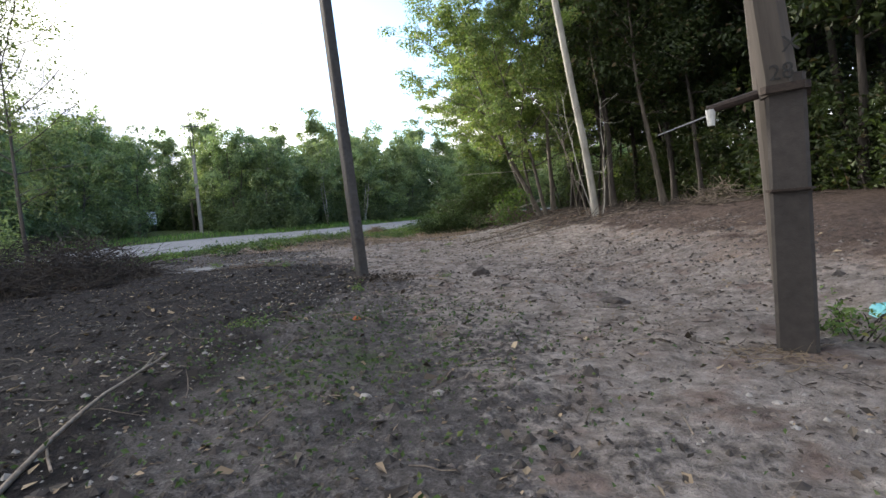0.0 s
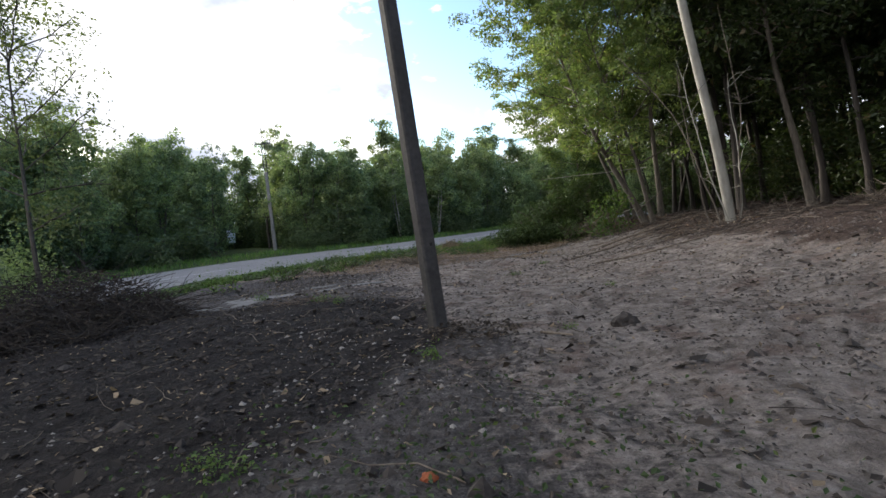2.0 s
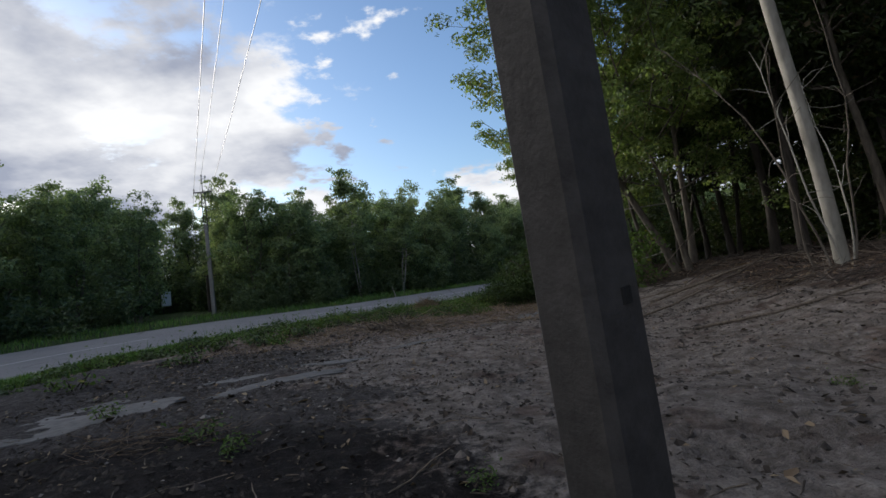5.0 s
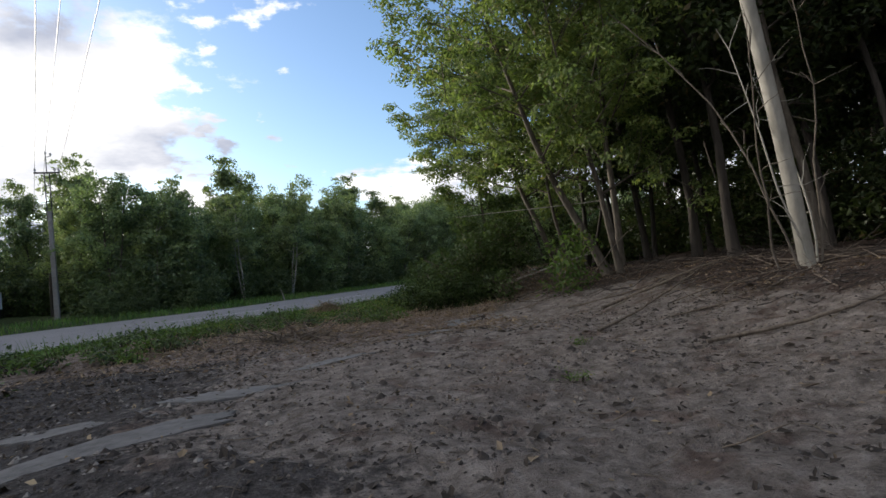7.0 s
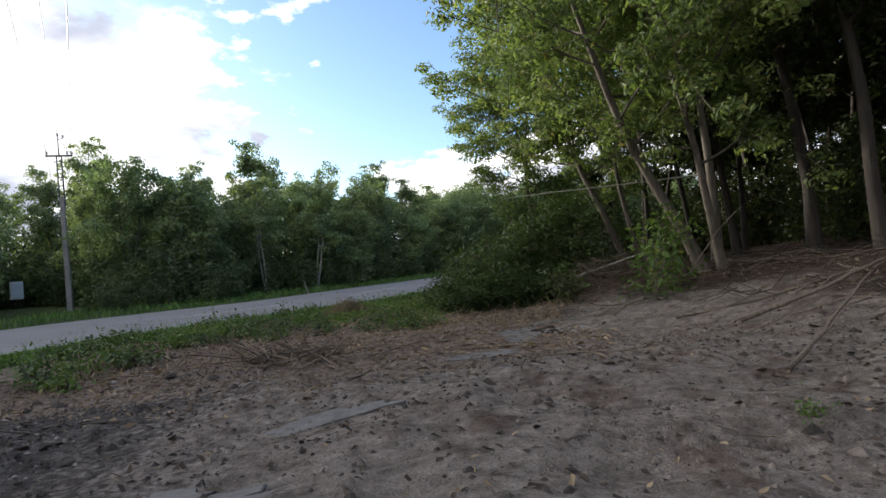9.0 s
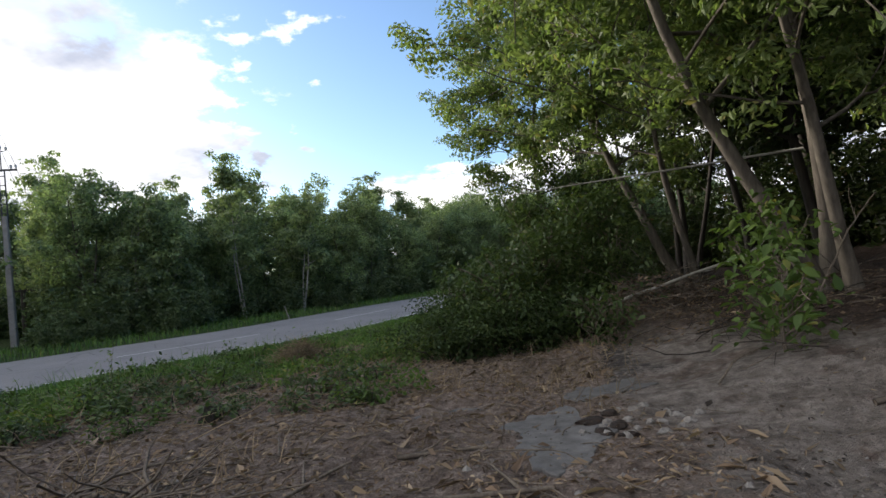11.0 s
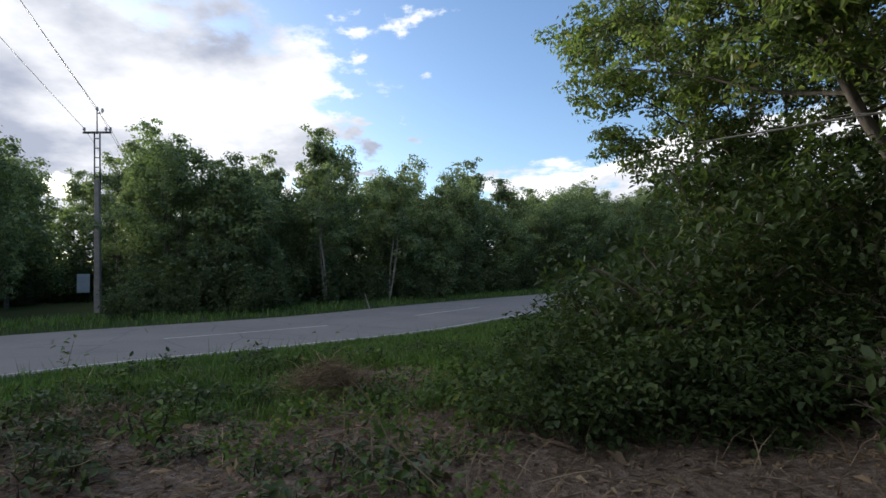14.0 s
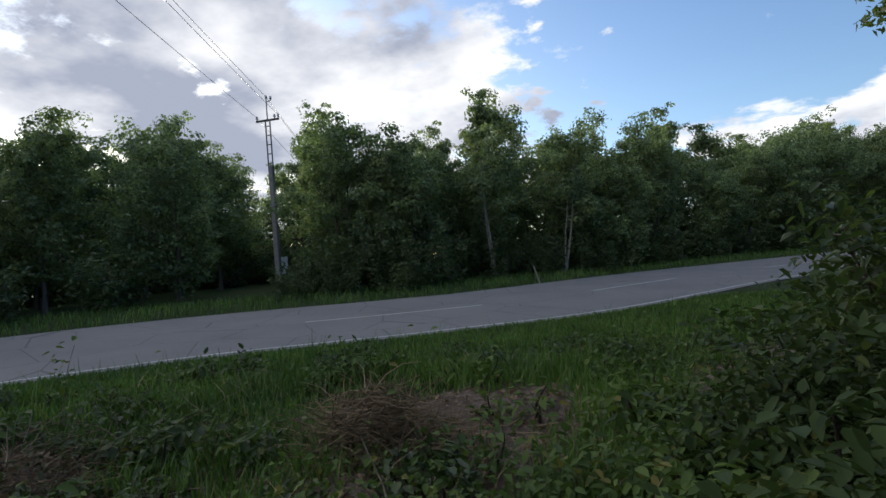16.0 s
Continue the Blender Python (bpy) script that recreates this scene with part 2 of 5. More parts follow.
def ground_material():
    m, nt, b = shader("ground_soil")

    def mask(name):
        a = nt.nodes.new("ShaderNodeAttribute")
        a.attribute_name = name
        return a.outputs["Fac"]

    n1, n2, n3 = noise_node(nt, 2.2, 6, 0.6), noise_node(nt, 14, 6, 0.65), noise_node(nt, 70, 4, 0.7)
    grit = calc(nt, "ADD", calc(nt, "MULTIPLY", n2, 0.6), calc(nt, "MULTIPLY", n3, 0.4))
    soil = ramp(nt, grit, ((0.32, (0.024, 0.021, 0.020)), (0.5, (0.090, 0.080, 0.076)), (0.68, (0.23, 0.208, 0.196))))
    sand = ramp(nt, grit, ((0.30, (0.11, 0.092, 0.081)), (0.47, (0.245, 0.213, 0.190)), (0.64, (0.40, 0.352, 0.318))))
    red = mixed(nt, span(nt, n1, 0.52, 0.66), sand, ramp(nt, n2, ((0.3, (0.12, 0.089, 0.075)), (0.7, (0.26, 0.200, 0.172)))))
    clump = noise_node(nt, 5.5, 5, 0.6)
    red = mixed(nt, 0.85, red, ramp(nt, clump, ((0.36, (0.52, 0.49, 0.47)), (0.5, (0.9, 0.89, 0.88)), (0.64, (1.15, 1.14, 1.13)))), "MULTIPLY")
    litter = ramp(nt, grit, ((0.34, (0.062, 0.046, 0.038)), (0.5, (0.215, 0.166, 0.138)), (0.66, (0.43, 0.355, 0.305))))
    green = ramp(nt, grit, ((0.3, (0.022, 0.036, 0.012)), (0.55, (0.050, 0.076, 0.024)), (0.7, (0.085, 0.105, 0.04))))
    wob = calc(nt, "SUBTRACT", n1, 0.5)
    wob2 = calc(nt, "ADD", wob, calc(nt, "SUBTRACT", n2, 0.5))

    def edge(name, amount, lo=0.35, hi=0.65):
        return span(nt, calc(nt, "ADD", mask(name), calc(nt, "MULTIPLY", wob2, amount)), lo, hi)

    soil = mixed(nt, edge("damp", 0.9), soil, mixed(nt, 1.0, soil, (0.24, 0.22, 0.22), "MULTIPLY"))
    col = mixed(nt, edge("sand", 1.1, 0.3, 0.7), soil, red)
    col = mixed(nt, edge("litter", 1.3), col, litter)
    # reddish brown litter of the bank, with the trees' deep shade put into its colour
    floor = ramp(nt, grit, ((0.34, (0.028, 0.020, 0.016)), (0.52, (0.088, 0.063, 0.052)), (0.7, (0.19, 0.145, 0.12))))
    col = mixed(nt, edge("humus_shade", 1.2), col, floor)
    col = mixed(nt, edge("grass", 1.0), col, green)
    nt.links.new(col, b.inputs["Base Color"])
    b.inputs["Roughness"].default_value = 0.95
    b.inputs["Specular IOR Level"].default_value = 0.2
    bump(nt, b, grit, 1.0, 0.085)
    return m


ROAD_MAT, GROUND_MAT = road_material(), ground_material()

# ---- mesh helpers ----
rng = np.random.default_rng(7)


def quick_mesh(name, verts, faces, mat, smooth=False):
    """A mesh from arrays; all faces have the same number of corners."""
    verts, faces = np.asarray(verts, np.float32), np.asarray(faces, np.int32)
    me = bpy.data.meshes.new(name)
    k = faces.shape[1]
    me.vertices.add(len(verts))
    me.vertices.foreach_set("co", verts.ravel())
    me.loops.add(faces.size)
    me.loops.foreach_set("vertex_index", faces.ravel())
    me.polygons.add(len(faces))
    me.polygons.foreach_set("loop_start", np.arange(0, faces.size, k, dtype=np.int32))
    me.polygons.foreach_set("use_smooth", np.full(len(faces), smooth))
    me.materials.append(mat)
    me.update(calc_edges=True)
    return me


def thing(name, label, category, at=(0, 0, 0), group="", kind="", rot=(0, 0, 0)):
    ob = new(name)
    ob.matrix_world = pose(*at, *rot)
    ob.empty_display_size = 0.1
    return tagged(ob, label, category, group, kind)


def put(name, me, parent=None, label="", category="", group="", kind=""):
    ob = new(name, me)
    if parent is not None:
        ob.parent = parent
    return tagged(ob, label, category, group, kind)


def part(name, bm, mat, parent, label=""):
    me = bpy.data.meshes.new(name)
    bm.normal_update()
    bm.to_mesh(me)
    bm.free()
    me.materials.append(mat)
    return put(name, me, parent, label)


def value_noise(x, y, seed=0):
    """Smooth noise in -1..1 over the plane, for arrays."""
    xi, yi = np.floor(x).astype(np.int64), np.floor(y).astype(np.int64)
    fx, fy = x - xi, y - yi
    fx, fy = fx * fx * (3 - 2 * fx), fy * fy * (3 - 2 * fy)

    def h(a, b):
        v = (a * 374761393 + b * 668265263 + seed * 974711) & 0x7FFFFFFF
        v = ((v ^ (v >> 13)) * 1274126177) & 0x7FFFFFFF
        return ((v ^ (v >> 16)) & 0xFFFF) / 32767.5 - 1

    a = h(xi, yi) * (1 - fx) + h(xi + 1, yi) * fx
    b = h(xi, yi + 1) * (1 - fx) + h(xi + 1, yi + 1) * fx
    return a * (1 - fy) + b * fy


def fbm(x, y, scale, octaves=4, seed=0):
    out, amp = 0, 1.0
    for o in range(octaves):
        out = out + amp * value_noise(x * scale, y * scale, seed + o)
        scale, amp = scale * 2.03, amp * 0.5
    return out


def step(v, a, b):
    t = np.clip((v - a) / (b - a), 0, 1)
    return t * t * (3 - 2 * t)


# ---- the lie of the land ----
# near edge of the road: x, y, z
EDGE = [(-17, -40, -0.7), (-14.5, -15, -0.55), (-13.2, 0, -0.45), (-12.4, 10, -0.35), (-12.2, 17, -0.30), (-11.3, 22.6, -0.25), (-8.6, 26.7, -0.2), (-5.0, 29.9, -0.2),
        (-1.8, 33.5, -0.2), (2.2, 41.3, -0.2), (7, 47.4, -0.15), (14, 53.4, 0.0), (24, 59, 0.2), (40, 66, 0.5), (70, 78, 0.9)]
ROAD_W = 7.0


def smooth_line(points, n=12):
    p = np.array(points, float)
    q = np.vstack([2 * p[0] - p[1], p, 2 * p[-1] - p[-2]])
    out = []
    for i in range(1, len(q) - 2):
        a, b, c, d = q[i - 1], q[i], q[i + 1], q[i + 2]
        for t in np.linspace(0, 1, n, endpoint=False):
            out.append(0.5 * (2 * b + (c - a) * t + (2 * a - 5 * b + 4 * c - d) * t**2 + (3 * b - a - 3 * c + d) * t**3))
    out.append(p[-1])
    return np.array(out)


EDGE_LINE = smooth_line(EDGE)


def road_frame(x, y):
    """Signed distance from the near edge (positive: on and past the road) and the edge's height there."""
    x, y = np.asarray(x, float), np.asarray(y, float)
    best, side, hz = np.full(x.shape, 1e9), np.zeros(x.shape), np.zeros(x.shape)
    for a, b in zip(EDGE_LINE[:-1:3], np.vstack([EDGE_LINE[3::3], EDGE_LINE[-1:]])):
        d = b[:2] - a[:2]
        ll = d @ d
        if ll < 1e-9:
            continue
        t = np.clip(((x - a[0]) * d[0] + (y - a[1]) * d[1]) / ll, 0, 1)
        px, py = x - a[0] - t * d[0], y - a[1] - t * d[1]
        r = np.hypot(px, py)
        near = r < best
        best = np.where(near, r, best)
        side = np.where(near, np.sign(d[0] * py - d[1] * px), side)
        hz = np.where(near, a[2] + t * (b[2] - a[2]), hz)
    return best * side, hz


def crossfall(hz):
    """Rise of the road for each metre across: level where it runs low, banked in the bend."""
    return 0.042 * step(hz, -0.36, -0.21) - 0.004


def land(x, y):
    """Height of the ground without its small roughness."""
    x, y = np.asarray(x, float), np.asarray(y, float)
    s, hz = road_frame(x, y)
    base = 0.10 * step(y, 0, 8) - 0.10 * step(y, 9, 17)
    bank = (0.62 * step(x + 0.05 * (y - 15), 1.2, 5.6) + 0.75 * step(x, 6, 20)) * (1 - step(y, 26, 40))
    inner = base + bank + 0.08 * fbm(x, y, 0.35, 2, 3)
    near = step(s, -6.0, -0.4)
    h = inner * (1 - near) + hz * near
    fall = crossfall(hz)
    bed = hz + fall * np.clip(s, 0, ROAD_W) - 0.05
    h = np.where(s > -0.4, h * (1 - step(s, -0.4, 0.1)) + bed * step(s, -0.4, 0.1), h)
    past = hz + fall * ROAD_W + 0.10 * step(s, ROAD_W + 0.3, ROAD_W + 3) + 0.012 * np.clip(s - ROAD_W, 0, 40)
    return np.where(s > ROAD_W, bed * (1 - step(s, ROAD_W - 0.05, ROAD_W + 0.5)) + past * step(s, ROAD_W - 0.05, ROAD_W + 0.5), h)


def masks(x, y):
    s, _ = road_frame(x, y)
    wig = 0.7 * fbm(x, y, 0.6, 3, 11)
    sand = step(x + wig - (1.15 - 0.20 * np.clip(y, 0, 7) - 0.55 * np.clip(y - 7, 0, 6)), -1.3, 1.5)
    sand = np.maximum(sand * (1 - step(y, 17, 22)), step(x + wig * 0.6, 0.9, 2.2) * step(y, 2, 4))
    litter = step(y + wig, 14.5, 17.5) * (1 - step(x + wig, 0.2, 1.6)) + 0.75 * step(x + wig * 0.8, 2.4, 4.4) + step(y + wig, 19.5, 21.5) * step(x, 0, 1)
    edge_w = 2.6 + 2.2 * step(y, 16, 24)
    grass = step(s + 0.8 * wig, -edge_w - 0.8, -edge_w + 0.6)
    patch = 0.42 * np.exp(-(((x + 0.5) / 1.1) ** 2 + ((y - 3.2) / 1.5) ** 2))
    far = step(np.hypot(x, y - 10), 60, 90)
    return sand, np.clip(litter, 0, 1), np.clip(np.maximum(np.maximum(grass, patch), far), 0, 1)


# old paving: x, y, half length, half width, turn, seed
SLABS = ((-5.0, 10.9, 1.15, 0.68, 68, 1), (-3.3, 11.6, 0.8, 0.24, 40, 2), (-2.85, 13.2, 0.7, 0.34, 12, 3), (-3.75, 12.45, 0.5, 0.27, 30, 4), (-2.1, 14.6, 0.5, 0.15, 25, 5),
         (0.15, 17.8, 0.42, 0.62, -20, 6), (-0.75, 16.4, 0.45, 0.26, 10, 7), (-0.5, 18.85, 0.4, 0.14, 10, 8), (0.9, 18.9, 0.5, 0.25, 20, 9))


def on_slab(x, y):
    m = np.zeros(np.shape(x))
    for sx, sy, rx, ry, turn, _ in SLABS:
        c, q = math.cos(radians(turn)), math.sin(radians(turn))
        u, v = (x - sx) * c + (y - sy) * q, -(x - sx) * q + (y - sy) * c
        m = np.maximum(m, np.exp(-(((u / rx) ** 2 + (v / ry) ** 2) ** 2) * 0.8))
    return m


def rough_ground(x, y):
    """Clods, ruts and tread marks."""
    s, _ = road_frame(x, y)
    sand, litter, grass = masks(x, y)
    inside = 1 - step(s, -1.5, -0.3)
    small = 0.04 * fbm(x, y, 1.7, 3, 21) + 0.02 * np.abs(fbm(x, y, 4.5, 2, 31)) + 0.010 * fbm(x, y, 9.0, 2, 41)
    bed = x * 0.9 + y * 0.42
    rut = np.zeros_like(small)
    for c, ang in ((6.2, 0.62), (8.1, 0.70), (9.3, 0.48), (10.6, 0.52), (12.2, 0.6), (13.3, 0.5)):
        d = y - c - (ang - 0.55) * x * 2 - 0.5 * fbm(x, y * 0, 0.25, 1, int(c))
        lug = 0.5 + 0.5 * np.sign(np.sin((bed + d * 1.2) * 22))
        rut = rut - 0.062 * np.exp(-((d / 0.28) ** 2)) + 0.05 * lug * np.exp(-((d / 0.24) ** 4))
    rut = rut * step(x, -1.5, 0.2) * (1 - step(x, 4.2, 5.2)) * step(0.6 + fbm(x, y, 0.8, 2, 61), 0.2, 0.9)
    return inside * (1 - 0.8 * on_slab(x, y)) * (small * (0.9 + 0.3 * litter) + rut) + (1 - inside) * 0.012 * fbm(x, y, 1.5, 2, 51) * (s < -0.2)


def top(x, y):
    x, y = np.asarray(x, float), np.asarray(y, float)
    return land(x, y) + rough_ground(x, y)


GRID = {}


def laid(x, y):
    """Height of the finished ground sheet, read between its grid points."""
    x, y = np.asarray(x, float), np.asarray(y, float)
    xs, ys, z = GRID["x"], GRID["y"], GRID["z"]
    i = np.clip(np.searchsorted(xs, x) - 1, 0, len(xs) - 2)
    j = np.clip(np.searchsorted(ys, y) - 1, 0, len(ys) - 2)
    u, v = (x - xs[i]) / (xs[i + 1] - xs[i]), (y - ys[j]) / (ys[j + 1] - ys[j])
    return (z[j, i] * (1 - u) + z[j, i + 1] * u) * (1 - v) + (z[j + 1, i] * (1 - u) + z[j + 1, i + 1] * u) * v


def zat(x, y):
    return float(laid(np.array([x]), np.array([y]))[0])


def spread(lo, hi, fine, reach, growth=1.12):
    out = list(np.arange(lo, hi, fine))
    d = fine
    while out[-1] < reach[1]:
        d *= growth
        out.append(out[-1] + d)
    d = fine
    while out[0] > reach[0]:
        d *= growth
        out.insert(0, out[0] - d)
    return np.array(out)


def build_ground():
    xs, ys = spread(-6.5, 5.5, 0.06, (-1500, 1500)), spread(1.0, 25.0, 0.06, (-1500, 1500))
    gx, gy = np.meshgrid(xs, ys)
    z = top(gx, gy)
    GRID.update(x=xs, y=ys, z=z)
    v = np.stack([gx, gy, z], -1).reshape(-1, 3)
    nx, ny = len(xs), len(ys)
    i = (np.arange(ny - 1)[:, None] * nx + np.arange(nx - 1)[None]).ravel()
    f = np.stack([i, i + 1, i + nx + 1, i + nx], -1)
    me = quick_mesh("ground", v, f, GROUND_MAT, True)
    # where the bank's litter is painted darker for the shade under the trees
    humus_shade = step(gx + 0.5 * fbm(gx, gy, 0.6, 3, 11) + 0.08 * (gy - 14), 2.3, 4.8) * (1 - step(road_frame(gx, gy)[0], -3.0, -1.0))
    damp = step(-gx + 0.4 * fbm(gx, gy, 0.7, 2, 13), 0.5, 1.8) * (1 - step(gy, 8.5, 11))
    for name, m in zip(("sand", "litter", "grass", "damp", "humus_shade"), (*masks(gx, gy), damp, humus_shade)):
        a = me.attributes.new(name, "FLOAT", "POINT")
        a.data.foreach_set("value", m.astype(np.float32).ravel())
    return put("ground", me, None, "bare dark soil and trampled sand with twigs and thin grass", "ground", kind="structure")


def strip(name, line, off0, off1, lift, mat, n_across=2, skirt=0.0):
    """A band along the road between two distances from its near edge."""
    d = np.gradient(line[:, :2], axis=0)
    d /= np.linalg.norm(d, axis=1)[:, None]
    nrm = np.stack([-d[:, 1], d[:, 0]], -1)
    cols = []
    for o in np.linspace(off0, off1, n_across):
        cols.append(np.c_[line[:, :2] + nrm * o, line[:, 2] + crossfall(line[:, 2]) * o + lift])
    if skirt:
        a, b = cols[0].copy(), cols[-1].copy()
        a[:, 2] -= skirt
        b[:, 2] -= skirt
        cols = [a, *cols, b]
    v = np.stack(cols, 1)
    r, c = v.shape[:2]
    i = (np.arange(r - 1)[:, None] * c + np.arange(c - 1)[None]).ravel()
    f = np.stack([i, i + c, i + c + 1, i + 1], -1)
    return quick_mesh(name, v.reshape(-1, 3), f, mat, False)


ground = build_ground()
road = put("road", strip("road", EDGE_LINE, 0, ROAD_W, 0, ROAD_MAT, 9, skirt=0.12), None, "worn grey asphalt country road with thin white lines", "road", kind="structure")
put("edge_line", strip("edge_line", EDGE_LINE[30:], 0.22, 0.32, 0.005, LINE_PAINT), road, "faded white edge line")
fine_line = smooth_line(EDGE, 60)
lengths = np.r_[0, np.cumsum(np.linalg.norm(np.diff(fine_line[:, :2], axis=0), axis=1))]


def arc_at(x, y):
    return lengths[np.argmin(np.hypot(fine_line[:, 0] - x, fine_line[:, 1] - y))]


dash0 = arc_at(-7.0, 28.2)
for k in range(-4, 6):
    sel = (lengths > dash0 + k * 10.5) & (lengths < dash0 + k * 10.5 + 5.2)
    if sel.sum() > 3:
        put("lane_dash", strip("lane_dash", fine_line[sel], 3.35, 3.46, 0.005, LINE_PAINT), road, "worn white lane dash")


def ragged_slab(x, y, rx, ry, turn, seed, height=0.035, mat=None):
    """A broken flat piece of old paving, with a ragged outline."""
    r = np.random.default_rng(seed)
    n = 64
    a = np.linspace(0, 2 * np.pi, n, endpoint=False)
    rad = 1 + 0.42 * fbm(np.cos(a) * 1.5 + seed, np.sin(a) * 1.5, 1.0, 4, seed) + 0.04 * r.normal(size=n)
    u, v = rx * rad * np.cos(a), ry * rad * np.sin(a)
    c, s = math.cos(radians(turn)), math.sin(radians(turn))
    px, py = x + u * c - v * s, y + u * s + v * c
    hz = land(px, py) + height
    rings = [np.c_[px, py, hz - height - 0.06], np.c_[px, py, hz - 0.008]]
    for q in (0.985, 0.7, 0.4, 0.12):
        qx, qy = x + (px - x) * q, y + (py - y) * q
        rings.append(np.c_[qx, qy, land(qx, qy) + height + 0.004 * fbm(qx, qy, 3.0, 2, seed)])
    vv = np.vstack(rings)
    f = []
    for k in range(len(rings) - 1):
        for i in range(n):
            j = (i + 1) % n
            f.append((k * n + i, k * n + j, (k + 1) * n + j, (k + 1) * n + i))
    k = (len(rings) - 1) * n
    vv = np.vstack([vv, [[x, y, zat(x, y) + height]]])
    f += [(k + i, k + (i + 1) % n, len(vv) - 1, len(vv) - 1) for i in range(n)]
    me = bpy.data.meshes.new("paving_slab")
    me.from_pydata(vv.tolist(), [], [q if q[2] != q[3] else q[:3] for q in f])
    me.materials.append(mat or SLAB)
    return put("paving_slab", me, None, "broken pale slab of old paving flush in the soil", "paving slab", "old paving slabs")


for args in SLABS:
    ragged_slab(*args, height=0.004 if args[1] < 15 else 0.010)

# ---- woody things ----
def tube(points, radii, sides=6):
    """Vertices and quads of a tapering round stem through the points."""
    p = np.asarray(points, float)
    n = len(p)
    d = np.gradient(p, axis=0)
    d /= np.linalg.norm(d, axis=1)[:, None] + 1e-9
    ref = np.where(np.abs(d[:, 2:3]) > 0.9, [[1.0, 0, 0]], [[0, 0, 1.0]])
    u = np.cross(d, ref)
    u /= np.linalg.norm(u, axis=1)[:, None] + 1e-9
    w = np.cross(d, u)
    a = np.linspace(0, 2 * np.pi, sides, endpoint=False)
    r = np.asarray(radii, float)[:, None, None]
    v = p[:, None] + r * (np.cos(a)[None, :, None] * u[:, None] + np.sin(a)[None, :, None] * w[:, None])
    f = []
    for k in range(n - 1):
        for i in range(sides):
            j = (i + 1) % sides
            f.append((k * sides + i, k * sides + j, (k + 1) * sides + j, (k + 1) * sides + i))
    # closed ends
    if sides == 4:
        f += [(0, 1, 2, 3), ((n - 1) * 4 + 3, (n - 1) * 4 + 2, (n - 1) * 4 + 1, (n - 1) * 4)]
    elif sides == 6:
        e = (n - 1) * 6
        f += [(0, 1, 2, 3), (0, 3, 4, 5), (e + 3, e + 2, e + 1, e), (e + 5, e + 4, e + 3, e)]
    return v.reshape(-1, 3), np.array(f)


def joined(pieces):
    vs, fs, o = [], [], 0
    for v, f in pieces:
        vs.append(v)
        fs.append(f + o)
        o += len(v)
    return np.vstack(vs), np.vstack(fs)


def leaves(centres, size, r, droop=0.3, aspect=0.5, fold=0.18, flat=0.35):
    """A folded pointed leaf at each centre."""
    n = len(centres)
    d = r.normal(size=(n, 3))
    d[:, 2] = d[:, 2] * 0.6 - droop
    d /= np.linalg.norm(d, axis=1)[:, None]
    up = r.normal(size=(n, 3)) + [0, 0, flat * 4]
    w = np.cross(d, up)
    w /= np.linalg.norm(w, axis=1)[:, None] + 1e-9
    nrm = np.cross(w, d)
    s = size * r.uniform(0.55, 1.25, (n, 1))
    c = np.asarray(centres)
    mid = c + d * s * 0.42
    v = np.stack([c, mid - w * s * aspect * 0.5 + nrm * s * fold, c + d * s, mid + w * s * aspect * 0.5 + nrm * s * fold], 1)
    f = np.arange(4 * n).reshape(n, 4)
    return v.reshape(-1, 3), f


def clumped(pts, n, r, radius, squash, share):
    """Leaf places and outward normals on the shells of leafy clumps round a share of the points."""
    hub = pts[r.choice(len(pts), max(8, int(len(pts) * share)), replace=False)]
    top = pts[:, 2].max()
    hub = hub[(hub[:, 2] < top * 0.86) | (r.uniform(size=len(hub)) < 0.35)]
    hub = hub + r.normal(size=hub.shape) * radius * 0.35
    size = radius * r.uniform(0.6, 1.35, len(hub))
    pick = r.choice(len(hub), n, p=size**2 / np.sum(size**2))
    d = r.normal(size=(n, 3))
    d /= np.linalg.norm(d, axis=1)[:, None]
    d[:, 2] = np.where(r.uniform(size=n) < 0.6, np.abs(d[:, 2]), d[:, 2])
    at = hub[pick] + d * (size[pick] * r.uniform(0.45, 1.12, n))[:, None] * [1, 1, squash]
    return at, d + r.normal(size=(n, 3)) * 0.42 + [0, 0, 0.25]


def facing_leaves(centres, normals, size, r, droop=0.3, aspect=0.6, fold=0.1):
    """A folded pointed leaf at each centre, its face along the given normal."""
    n = len(centres)
    nrm = normals / (np.linalg.norm(normals, axis=1)[:, None] + 1e-9)
    d = r.normal(size=(n, 3)) - [0, 0, droop]
    d -= nrm * np.sum(d * nrm, 1)[:, None]
    d /= np.linalg.norm(d, axis=1)[:, None] + 1e-9
    w = np.cross(d, nrm)
    s = size * r.uniform(0.55, 1.25, (n, 1))
    mid = centres - d * s * 0.08
    v = np.stack([centres - d * s * 0.5, mid - w * s * aspect * 0.5 - nrm * s * fold, centres + d * s * 0.5, mid + w * s * aspect * 0.5 - nrm * s * fold], 1)
    return v.reshape(-1, 3), np.arange(4 * n).reshape(n, 4)


